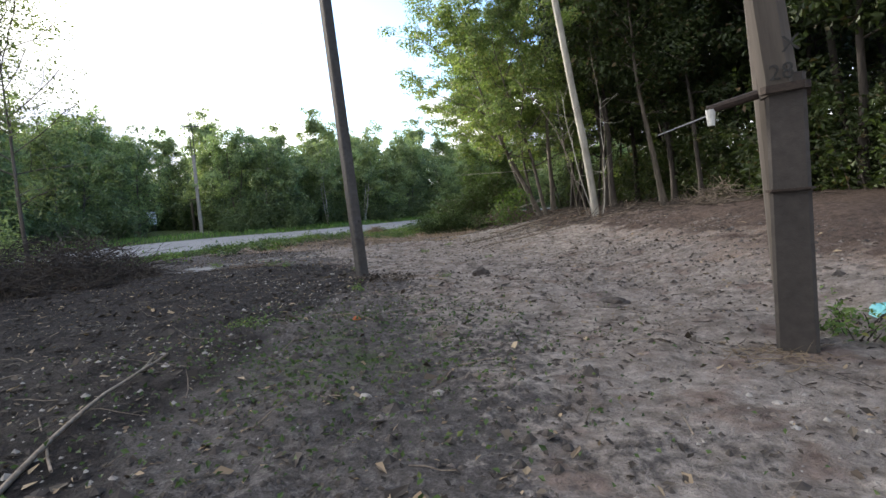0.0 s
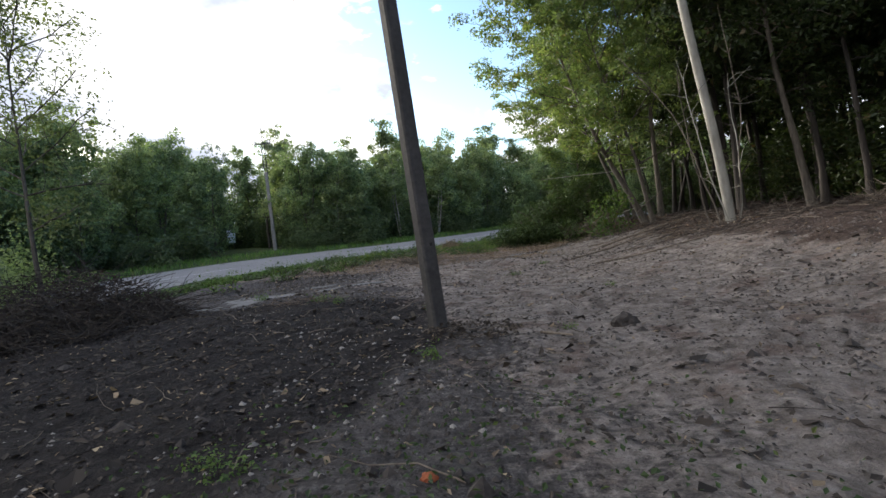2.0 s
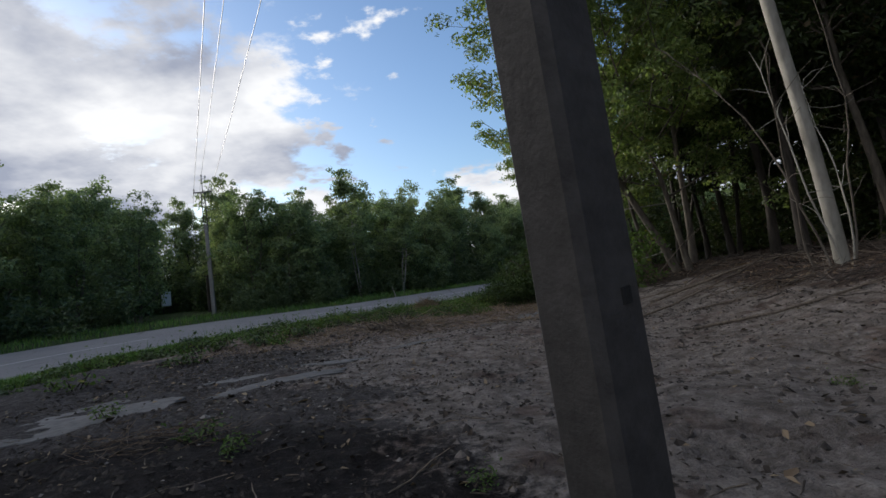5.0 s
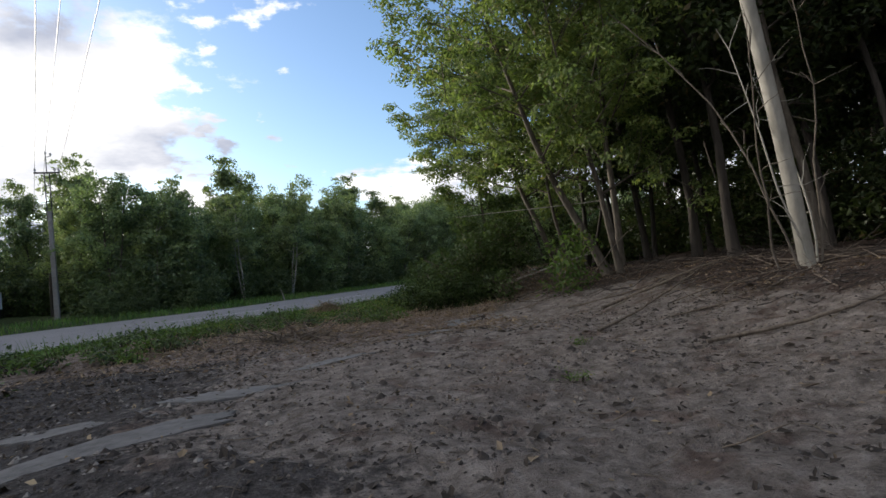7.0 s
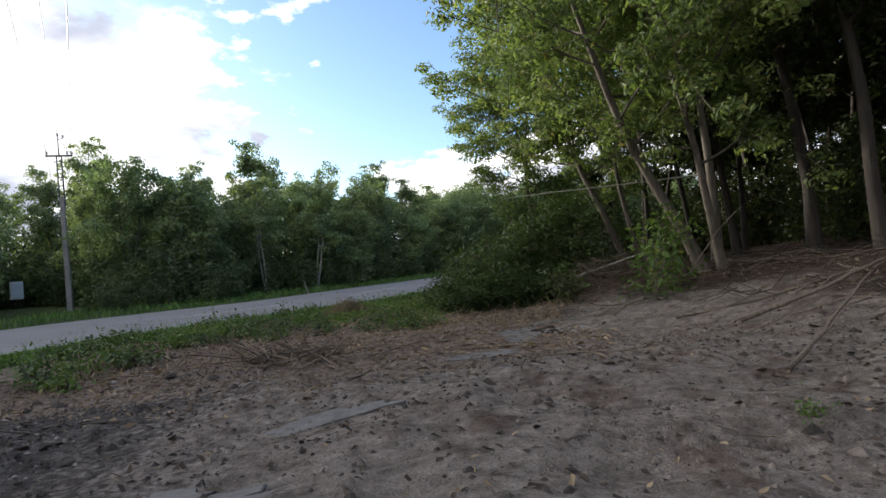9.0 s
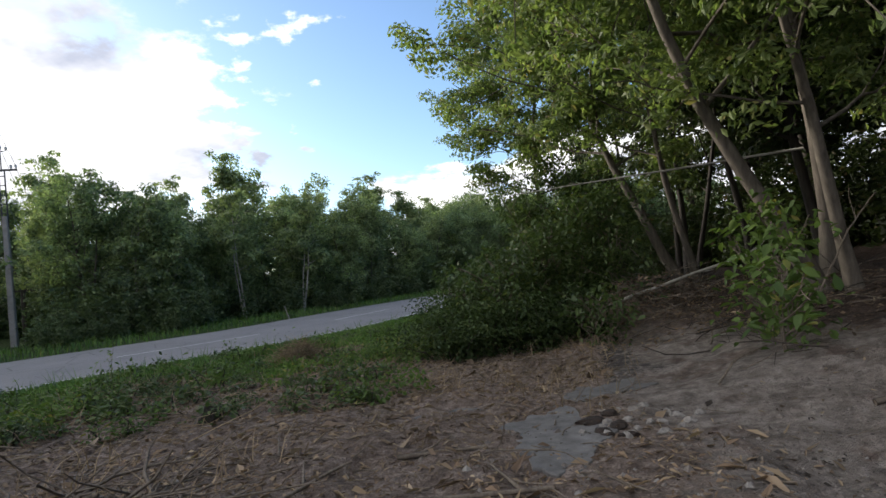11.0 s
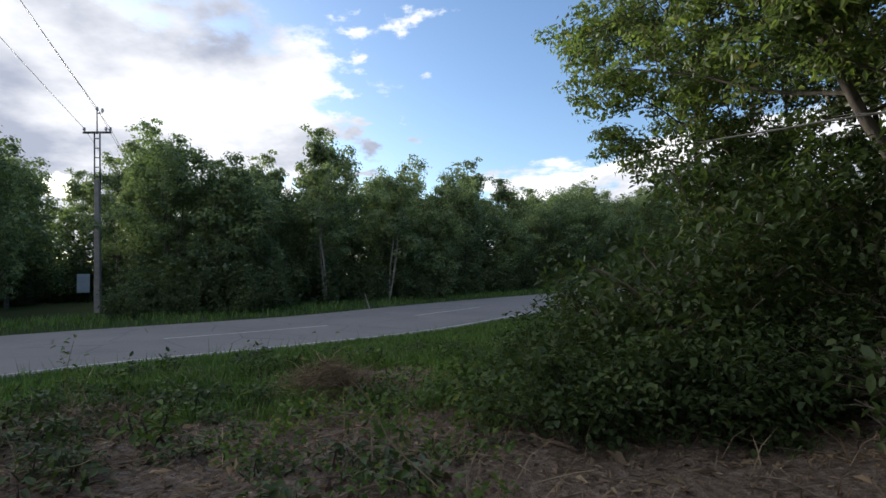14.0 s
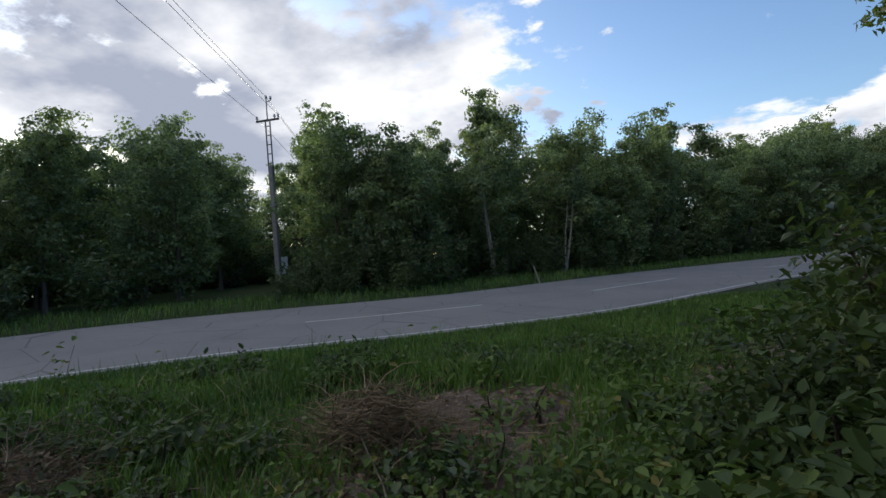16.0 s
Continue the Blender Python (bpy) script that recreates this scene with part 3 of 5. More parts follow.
def broad_leaves(centres, size, r, droop=0.3, aspect=0.7, fold=0.12, flat=0.5):
    """Broad pointed leaves of two folded halves."""
    n = len(centres)
    d = r.normal(size=(n, 3))
    d[:, 2] = d[:, 2] * 0.5 - droop
    d /= np.linalg.norm(d, axis=1)[:, None]
    up = r.normal(size=(n, 3)) * 0.8 + [0, 0, flat * 4]
    w = np.cross(d, up)
    w /= np.linalg.norm(w, axis=1)[:, None] + 1e-9
    nrm = np.cross(w, d)
    s = size * r.uniform(0.5, 1.3, (n, 1))
    asp = aspect * r.uniform(0.8, 1.15, (n, 1))
    c = np.asarray(centres)
    lift = nrm * s * fold
    sag = -np.abs(nrm) * s * 0.10
    rows = [c, c + d * s * 0.22 - w * s * asp * 0.40 + lift, c + d * s * 0.58 - w * s * asp * 0.42 + lift * 0.8, c + d * s + sag,
            c + d * s * 0.58 + w * s * asp * 0.42 + lift * 0.8, c + d * s * 0.22 + w * s * asp * 0.40 + lift]
    v = np.stack(rows, 1).reshape(-1, 3)
    o = np.arange(n)[:, None] * 6
    return v, np.concatenate([o + [[0, 1, 2, 3]], o + [[3, 4, 5, 0]]])


def bent(start, direction, length, r, n=5, wander=0.16, lift=0.0):
    p, d = [np.array(start, float)], np.array(direction, float)
    d /= np.linalg.norm(d)
    for _ in range(n):
        d = d + r.normal(size=3) * wander + [0, 0, lift]
        d /= np.linalg.norm(d)
        p.append(p[-1] + d * length / n)
    return np.array(p)


def grow(seed, height, crown_from, spread_r, n_leaves, leaf, trunk_r, stems=1, limbs=16, lean=(0, 0), shape="oval", cluster=0.34, sides=6, out=0.3, droop=0.3, side=None, broad=False, share=0.0, squash=0.7):
    """Arrays of a tree's stems, limbs and leaves, with the foot at the origin."""
    r = np.random.default_rng(seed)
    trunks, boughs, tips = [], [], []
    for st in range(stems):
        az = r.uniform(0, 2 * np.pi)
        tilt = (0.04 if stems == 1 else r.uniform(0.08, 0.3))
        d0 = np.array([math.cos(az) * tilt + lean[0], math.sin(az) * tilt + lean[1], 1.0])
        hh = height * (1 if st == 0 else r.uniform(0.7, 1.0))
        foot = np.array([math.cos(az), math.sin(az), 0]) * (0 if stems == 1 else trunk_r * 1.4)
        tr = bent(foot - [0, 0, 0.25], d0, hh, r, 9, 0.05, 0.05)
        tk = trunk_r * (1 if st == 0 else 0.75)
        radii = tk * (1 - np.linspace(0, 0.93, 10) ** 0.9)
        radii[0] *= 1.35
        trunks.append(tube(tr, radii, 6))
        nl = max(4, limbs // stems)
        for i in range(nl):
            u = crown_from + (1 - crown_from) * ((i + r.uniform(0, 1)) / nl) ** 0.9
            k = u * 9
            q = int(min(k, 8))
            s = tr[q] + (tr[q + 1] - tr[q]) * (k - q)
            g = i * 2.4 + r.uniform(-0.5, 0.5)
            w = (u - crown_from) / (1 - crown_from)
            prof = {"oval": 0.45 + 0.75 * math.sin(math.pi * min(1, 0.12 + w * 0.86)), "spire": 1.15 - 0.9 * w, "vase": 0.5 + 0.7 * w}[shape]
            ln = spread_r * prof * r.uniform(0.65, 1.15) * (1 - 0.2 * w**2)
            el = out + 0.7 * w
            dd = np.array([math.cos(g), math.sin(g), el])
            if side is not None:
                dd[:2] += np.array(side) * 0.7
            b = bent(s, dd, ln, r, 5, 0.14, 0.04)
            rb = max(0.012, radii[q] * 0.42)
            boughs.append(tube(b, np.linspace(rb, 0.008, 6), 4))
            tips.append((b[2:], 1.0))
            for j in range(4):
                m = r.integers(1, 5)
                e = bent(b[m], (b[m] - b[m - 1]) / (np.linalg.norm(b[m] - b[m - 1]) + 1e-9) + r.normal(size=3) * 0.7, ln * r.uniform(0.25, 0.5), r, 3, 0.2, 0.02)
                boughs.append(tube(e, np.linspace(rb * 0.45, 0.006, 4), 4))
                tips.append((e[1:], 1.2))
        tips.append((tr[-1:], 1.0))
    pts = np.vstack([t for t, _ in tips])
    if share:
        lv = facing_leaves(*clumped(pts, n_leaves, r, cluster, squash, share), leaf, r, droop, 0.46 if leaf < 0.15 else 0.6)
        return trunks, joined(boughs), lv
    # small sprays round each bough point, so that gaps stay open
    sprays = r.normal(size=(len(pts) * 4, 3)) * cluster
    home = pts[np.repeat(np.arange(len(pts)), 4)] + sprays
    pick = home[r.integers(0, len(home), n_leaves)] + r.normal(size=(n_leaves, 3)) * cluster * 0.42
    lv = broad_leaves(pick, leaf, r, droop, 0.52) if broad else leaves(pick, leaf, r, droop)
    return trunks, joined(boughs), lv


def tree_thing(name, label, category, at, leaf_mat, bark_mat, group="", turn=0.0, scale=1.0, **kw):
    trunks, boughs, lv = grow(**kw)
    ob = thing(name, label, category, at, group, rot=(0, 0, turn))
    ob.scale = (scale,) * 3
    for v, f in trunks:
        put("trunk", quick_mesh("trunk", v, f, bark_mat, True), ob)
    put("branchwork", quick_mesh("branchwork", *boughs, bark_mat, True), ob)
    put("crown", quick_mesh("crown", *lv, leaf_mat, bool(kw.get("broad"))), ob)
    return ob


def shrub_arrays(seed, rx, ry, h, n_leaves, leaf, n_stems=14, droop=0.15, aspect=0.6, broad=False):
    r = np.random.default_rng(seed)
    stems, pts = [], []
    for i in range(n_stems):
        a, q = r.uniform(0, 2 * np.pi), math.sqrt(r.uniform(0, 1))
        foot = np.array([math.cos(a) * rx * q * 0.7, math.sin(a) * ry * q * 0.7, -0.05])
        d = np.array([math.cos(a) * 0.5 * q, math.sin(a) * 0.5 * q, 1.0])
        b = bent(foot, d, h * r.uniform(0.6, 1.1) * (1 - 0.35 * q), r, 5, 0.18)
        stems.append(tube(b, np.linspace(0.014, 0.004, 6), 4))
        for k in range(1, 6):
            for _ in range(3):
                e = b[k] + r.normal(size=3) * np.array([rx, ry, h]) * 0.17
                pts.append((b[k] + e) / 2)
                pts.append(e)
    pts = np.array(pts)
    pts[:, 2] = np.abs(pts[:, 2] - 0.02) + 0.02
    if broad:
        pick, _n = clumped(pts, n_leaves, r, 0.10 + 0.12 * h, 0.5, 0.4)
    else:
        pick = pts[r.integers(0, len(pts), n_leaves)] + r.normal(size=(n_leaves, 3)) * 0.10
    pick[:, 2] = np.maximum(pick[:, 2], 0.03)
    return joined(stems), broad_leaves(pick, leaf, r, droop, aspect, flat=0.8) if broad else leaves(pick, leaf, r, droop, aspect)


def shrub_thing(name, label, at, leaf_mat, group="", turn=0.0, stem_mat=None, **kw):
    st, lv = shrub_arrays(**kw)
    ob = thing(name, label, "shrub", at, group, rot=(0, 0, turn))
    put("woody_base", quick_mesh("woody_base", *st, stem_mat or TWIG_DARK, True), ob, kind="stuff")
    put("foliage", quick_mesh("foliage", *lv, leaf_mat, bool(kw.get("broad"))), ob)
    return ob


# ---- woods across the road ----
protos = []
for i, kw in enumerate((dict(height=8.6, crown_from=0.16, spread_r=2.3, limbs=22, shape="oval"), dict(height=8.6, crown_from=0.2, spread_r=2.2, limbs=42, shape="oval", stems=2),
                        dict(height=8.0, crown_from=0.14, spread_r=2.6, limbs=40, shape="oval", stems=2), dict(height=8.4, crown_from=0.25, spread_r=2.0, limbs=48, shape="oval", stems=3),
                        dict(height=7.2, crown_from=0.1, spread_r=2.4, limbs=38, shape="oval", stems=2))):
    t = tree_thing("willow_tree" if i % 2 else "poplar_tree", "leafy green tree in the dense wood across the road", "tree", (0, 0, 0), LEAF_WILLOW if i in (0, 3) else LEAF_FAR, BARK,
                   "wood across the road", seed=100 + i, n_leaves=13000, leaf=0.2, trunk_r=0.11, cluster=0.42, share=0.85, squash=0.9, **kw)
    protos.append(t)


def place(proto, x, y, turn, s, sink=0.0):
    m = pose(x, y, zat(x, y) - sink, 0, 0, turn)
    ob = copy_thing(proto, m)
    ob.scale = (s, s, s * tr.uniform(0.9, 1.1))
    return ob


tr = np.random.default_rng(5)
far_line = smooth_line(EDGE, 20)
fd = np.gradient(far_line[:, :2], axis=0)
fd /= np.linalg.norm(fd, axis=1)[:, None]
fn = np.stack([-fd[:, 1], fd[:, 0]], -1)
flen = np.r_[0, np.cumsum(np.linalg.norm(np.diff(far_line[:, :2], axis=0), axis=1))]


def cabinet_lane(x, y):
    """The open lane in the wood that leads to the cabinet."""
    t = (y - 38) / 12.0
    return 0 < t < 1.15 and (abs(x + 16.5 + 9.8 * t) < 2.7 or abs(x + 20.0 + 6.6 * t) < 2.7)


spots = []
tries = np.c_[tr.uniform(-52, 40, 10000), tr.uniform(-14, 92, 10000)]
for (x, y), sd in zip(tries, road_frame(tries[:, 0], tries[:, 1])[0]):
    if not 11.0 < sd < 30 or (-22 < x < -13.5 and sd < 15.2) or cabinet_lane(x, y):
        continue
    apart = 2.5 if sd < 15 else (3.2 if sd < 21 else 4.4)
    if all(math.hypot(x - p[0], y - p[1]) > apart for p in spots) and len(spots) < 138:
        spots.append((x, y))
        size = (0.72 if sd < 14 else (0.86 if sd < 20 else 0.98)) * (1.0 + 0.20 * float(step(x, -17, -8)) + 0.22 * float(step(-x, 22, 28)))
        place(protos[tr.integers(0, 5)], x, y, tr.uniform(0, 360), size * tr.uniform(0.84, 1.12))
for x, y, s in ((9.5, 41, 0.7), (12, 44.5, 0.75), (15.5, 46.5, 0.8), (19, 50, 0.8), (24, 52, 0.9), (10.5, 37.5, 0.8), (-31, 56, 1.0), (-28, 58, 1.0), (-24.5, 56, 0.8), (-34, 51, 1.0), (-21.5, 54, 0.78), (-36, 44, 1.0), (-39, 48, 1.0), (-33, 47, 0.95), (-40, 42, 1.0)):
    place(protos[tr.integers(0, 5)], x, y, tr.uniform(0, 360), s)
for i, t in enumerate(protos):
    a = (-52 + 3 * i, 52 + 2 * i)
    t.matrix_world = pose(*a, zat(*a), 0, 0, 40 * i)

brush = [shrub_thing("roadside_shrub", "dense dark green shrub at the edge of the wood", (0, 0, 0), LEAF_BRUSH, "shrubs along the wood", seed=150 + i, rx=1.3, ry=1.2, h=1.9 + 0.5 * i, n_leaves=1900, leaf=0.19, n_stems=10) for i in range(3)]
d = 24
while d < flen[-1] - 25:
    i = int(np.searchsorted(flen, d))
    for off in (9.6, 11.4):
        x, y = far_line[i, :2] + fn[i] * (off + tr.uniform(-0.6, 0.9))
        if y < 95 and not (-19.5 < x < -14.8 and y < 42) and not cabinet_lane(x, y) and tr.uniform() < (0.7 if off < 10 else 0.95):
            place(brush[tr.integers(0, 3)], x, y, tr.uniform(0, 360), tr.uniform(0.45, 0.8) if off < 10 else tr.uniform(0.75, 1.35))
    d += 2.0 * tr.uniform(0.8, 1.25)
for i, t in enumerate(brush):
    x, y = far_line[130 + 5 * i, :2] + fn[130 + 5 * i] * 13
    t.matrix_world = pose(x, y, zat(x, y), 0, 0, 0)

fill = 0
for (x, y), sd in zip(tries[::-1], road_frame(tries[::-1, 0], tries[::-1, 1])[0]):
    if 13 < sd < 34 and y > -4 and x < 30 and fill < 110 and not (-22 < x < -13.5 and sd < 15) and not cabinet_lane(x, y):
        place(brush[fill % 3], x, y, tr.uniform(0, 360), tr.uniform(1.1, 1.9))
        fill += 1
for x, y in ((-32, 42.5), (-35, 42), (-34.5, 46), (-37, 45.5), (-30, 47), (-28.5, 53.5), (-25, 53), (-22.5, 50.5), (-31, 52), (-39, 44.5), (-33, 39.5), (-36, 60), (-39, 62), (-42, 61), (-34, 62), (-45, 58), (-48, 55), (-30, 63)):
    place(brush[2], x, y, x * 31, 1.7 if y < 57 else 2.3)
for k, (x, y, h) in enumerate(((-11.8, 41.0, 6.6), (-8.8, 44.4, 7.0), (-6.2, 47.0, 7.2), (-13.2, 40.6, 6.4))):
    tree_thing("aspen_tree", "pale-stemmed aspen at the front of the wood", "tree", (x, y, zat(x, y)), LEAF_WILLOW, BARK_PALE, "wood across the road",
               seed=180 + k, height=h, crown_from=0.36, spread_r=1.5, n_leaves=4600, leaf=0.2, trunk_r=0.07, stems=2, limbs=18, cluster=0.42, share=0.3)

# ---- the dark wood on the bank ----
bank = []
for i, kw in enumerate((dict(height=11.5, crown_from=0.3, spread_r=2.7, limbs=26, shape="oval"), dict(height=10.5, crown_from=0.26, spread_r=2.6, limbs=26, shape="oval", stems=2),
                        dict(height=12.5, crown_from=0.36, spread_r=2.6, limbs=24, shape="vase"))):
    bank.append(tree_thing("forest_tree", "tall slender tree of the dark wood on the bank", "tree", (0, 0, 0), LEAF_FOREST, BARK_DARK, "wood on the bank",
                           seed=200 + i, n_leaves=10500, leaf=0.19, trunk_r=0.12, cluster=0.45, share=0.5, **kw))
spots = []
for x0, y0, x1, y1, n in ((10.2, 3, 17, 14, 14), (8.6, 14, 17, 26, 16), (7.5, 25, 15, 38, 12), (15, 2, 25, 38, 20), (22, -8, 36, 42, 9), (6.7, 17.5, 8.2, 24, 3)):
    for _ in range(n):
        for _try in range(20):
            p = (tr.uniform(x0, x1), tr.uniform(y0, y1))
            if all(math.hypot(p[0] - q[0], p[1] - q[1]) > 1.5 for q in spots):
                spots.append(p)
                break
for k, (x, y) in enumerate(spots):
    place(bank[k % 3], x, y, tr.uniform(0, 360), tr.uniform(0.8, 1.15), 0.05)
for i, t in enumerate(bank):
    a = (19 + 3 * i, 12 + 6 * i)
    t.matrix_world = pose(*a, zat(*a), 0, 0, 40 * i)
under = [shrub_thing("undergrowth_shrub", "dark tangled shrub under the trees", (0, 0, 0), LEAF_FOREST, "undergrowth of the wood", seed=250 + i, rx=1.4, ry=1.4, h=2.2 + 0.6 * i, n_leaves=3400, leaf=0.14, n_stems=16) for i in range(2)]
for k in range(60):
    x, y = tr.uniform(10.2 if k % 2 else 12.5, 12 if k % 2 else 18), 3 + 36 * (k + tr.uniform()) / 60
    place(under[k % 2], x, y, tr.uniform(0, 360), tr.uniform(0.8, 1.4))
for i, t in enumerate(under):
    t.matrix_world = pose(12 + i, 9 + i, zat(12, 9), 0, 0, 0)

# ---- trees added out of view behind the walk's start, closing off the sky there ----
for x, y, s in ((-4, -9, 1.0), (1, -10, 1.1), (6, -8, 1.0), (10, -3, 1.1), (-9, -11, 1.0), (-14, -14, 0.9), (12, -9, 1.2)):
    place(bank[int(abs(x)) % 3], x, y, x * 40, s)

# ---- poles ----
def box_bm(w, d, z0, z1, w1=None, d1=None, chamfer=0.02, cuts=6):
    """A tapering square post with chamfered arrises."""
    w1, d1 = w1 or w, d1 or d
    bm = bmesh.new()
    loops = []
    for k in range(cuts + 1):
        t = k / cuts
        a, b, z = (w + (w1 - w) * t) / 2, (d + (d1 - d) * t) / 2, z0 + (z1 - z0) * t
        c = chamfer
        pts = ((-a + c, -b), (a - c, -b), (a, -b + c), (a, b - c), (a - c, b), (-a + c, b), (-a, b - c), (-a, -b + c))
        loops.append([bm.verts.new((x, y, z)) for x, y in pts])
    for lo, hi in zip(loops, loops[1:]):
        for i in range(8):
            bm.faces.new((lo[i], lo[(i + 1) % 8], hi[(i + 1) % 8], hi[i]))
    bm.faces.new(list(reversed(loops[0])))
    bm.faces.new(loops[-1])
    return bm


def rod_bm(a, b, r0, r1=None, sides=10):
    bm = bmesh.new()
    v, f = tube([a, b], [r0, r1 or r0], sides)
    vs = [bm.verts.new(p) for p in v]
    for q in f:
        bm.faces.new([vs[i] for i in q])
    if sides not in (4, 6):
        bm.faces.new(list(reversed(vs[:sides])))
        bm.faces.new(vs[-sides:])
    return bm


near_pole = thing("concrete_pole", "tall square weathered concrete utility pole leaning slightly in bare soil", "utility pole", (-0.92, 7.2, zat(-0.92, 7.2)), rot=(-0.95, -3.6, 40))
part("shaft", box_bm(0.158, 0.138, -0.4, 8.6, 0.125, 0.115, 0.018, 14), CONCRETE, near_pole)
part("notch", box_bm(0.028, 0.012, 0.80, 0.83, chamfer=0.004, cuts=1), BLACK_PAINT, near_pole, "small dark hole in the concrete").location = (0.02, -0.066, 0)

post = thing("footed_pole", "dark weathered wooden pole wired to a square concrete stub", "utility pole", (2.37, 2.66, zat(2.37, 2.66)), rot=(0, -2.0, -35))
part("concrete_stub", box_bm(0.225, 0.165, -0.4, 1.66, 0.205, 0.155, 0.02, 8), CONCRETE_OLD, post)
part("wooden_pole", rod_bm((0.0, 0.17, -0.2), (-0.3, 0.17, 6.5), 0.10, 0.085, 16), POLE_WOOD, post)
part("upper_pole", box_bm(0.205, 0.15, 1.56, 6.0, 0.17, 0.13, 0.045, 8), POLE_WOOD, post, "grey split timber face").matrix_basis = pose(0.12, -0.02, 0, 0, -5.5, 0)
for z in (1.56, 0.98):
    bm = box_bm(0.25, 0.40, z, z + (0.045 if z > 1.2 else 0.014), chamfer=0.03, cuts=1)
    part("wire_band", bm, RUST, post, "rusted wire binding").location = (0, 0.09, 0)
part("step_iron", rod_bm((-0.14, -0.02, 1.58), (-0.42, -0.05, 1.53), 0.03, 0.026, 8), RUST, post, "black iron arm")
part("insulator", rod_bm((-0.40, -0.05, 1.43), (-0.40, -0.05, 1.53), 0.022, 0.03, 10), PORCELAIN, post, "small white insulator")
part("wire_end", rod_bm((-0.40, -0.05, 1.50), (-0.72, -0.06, 1.42), 0.006, 0.004, 6), WIRE, post)
for word, x, z in (("X", 0.02, 1.78), ("28", -0.05, 1.63)):
    cu = bpy.data.curves.new("number_mark", "FONT")
    cu.body, cu.size, cu.extrude = word, 0.13, 0.001
    tx = new("number_mark", cu)
    tx.data.materials.append(BLACK_PAINT)
    tx.parent = post
    tx.matrix_basis = pose(x - 0.03, -0.108, z, 90, 0, 0)
    tagged(tx, "black painted number")

FP = (-17.26, 39.16)
fz = zat(*FP)
far_pole = thing("power_pole", "concrete power pole with a steel lattice head and crossarm", "utility pole", (FP[0], FP[1], fz), rot=(0, -0.8, 12))
H0 = 5.75
part("shaft", box_bm(0.26, 0.24, -0.4, H0, 0.2, 0.18, 0.03, 4), FAR_CONCRETE, far_pole)
for sx in (-0.11, 0.11):
    part("lattice_leg", rod_bm((sx, 0, H0 - 0.5), (sx, 0, H0 + 2.1), 0.03, 0.03, 6), STEEL, far_pole)
for k in range(6):
    part("lattice_rung", rod_bm((-0.11, 0, H0 - 0.3 + 0.42 * k), (0.11, 0, H0 - 0.3 + 0.42 * k), 0.022, None, 6), STEEL, far_pole)
part("crossarm", box_bm(1.15, 0.07, H0 + 2.03, H0 + 2.11, chamfer=0.01, cuts=1), STEEL, far_pole)
part("top_spike", rod_bm((0, 0, H0 + 2.0), (0, 0, H0 + 3.05), 0.028, 0.02, 6), STEEL, far_pole)
part("top_arm", rod_bm((0, 0, H0 + 2.9), (0.22, 0, H0 + 2.95), 0.018, 0.015, 6), STEEL, far_pole)
INS = ((-0.52, H0 + 2.1), (0.36, H0 + 2.1), (0.54, H0 + 2.1), (0.0, H0 + 3.0), (0.22, H0 + 2.93))
for x, z in INS:
    v, f = joined([tube([(x, 0, z), (x, 0, z + 0.09)], [0.02, 0.045], 6), tube([(x, 0, z + 0.09), (x, 0, z + 0.2)], [0.065, 0.04], 6)])
    put("insulator", quick_mesh("insulator", v, f, PORCELAIN, True), far_pole)
mast_arm = pose(0, 0, 0, 0, -0.8, 12)
box_at = (-26.6, 50.0)
cab = thing("meter_cabinet", "white painted metal meter cabinet on a dark stand in the wood", "electrical cabinet", (box_at[0], box_at[1], zat(*box_at)), rot=(0, 0, 40))
cab.scale = (1.25, 1.2, 1.2)
part("door", box_bm(0.5, 0.03, 0.62, 1.28, chamfer=0.012, cuts=1), BOX_PAINT, cab).location = (0, -0.19, 0)
part("body", box_bm(0.56, 0.36, 0.55, 1.55, chamfer=0.02, cuts=1), BOX_PAINT, cab)
part("upper_door", box_bm(0.5, 0.03, 1.32, 1.52, chamfer=0.012, cuts=1), BOX_PAINT, cab).location = (0, -0.19, 0)
for sx in (-0.2, 0.2):
    part("leg", rod_bm((sx, 0, -0.2), (sx, 0, 0.56), 0.03, 0.03, 6), STEEL, cab)
SP = (-20.2, 44.5)
sz = zat(*SP)
small_pole = thing("short_pole", "short grey wooden pole with a plank crossbar in the wood", "utility pole", (SP[0], SP[1], sz), rot=(0, 0, 20))
part("shaft", rod_bm((0, 0, -0.3), (0, 0, 2.7), 0.12, 0.1, 8), POLE_WOOD, small_pole)
part("crossbar", box_bm(1.15, 0.08, 2.6, 2.72, chamfer=0.01, cuts=1), POLE_WOOD, small_pole)

# overhead wires: towards the viewer, over the clearing, and away into the wood
for x, z in (INS[0], INS[2], INS[3]):
    a = Vector((FP[0], FP[1], fz)) + mast_arm.to_3x3() @ Vector((x, 0, z + 0.15))
    for end, sag in ((Vector((22.0 + x * 1.2, -34.0 + x * 0.6, 8.6 + (z - 7.8) * 1.0)), 1.0), (Vector((-46.0 + x * 1.2, 92.0, z + 0.8)), 0.8)):
        pts = [a.lerp(end, t) - Vector((0, 0, sag * 4 * t * (1 - t))) for t in np.linspace(0, 1, 22)]
        v, f = tube([tuple(p) for p in pts], [0.011] * 22, 4)
        put("overhead_wire", quick_mesh("overhead_wire", v, f, WIRE, True), None, "thin slack overhead power wire", "power line", "overhead wires")

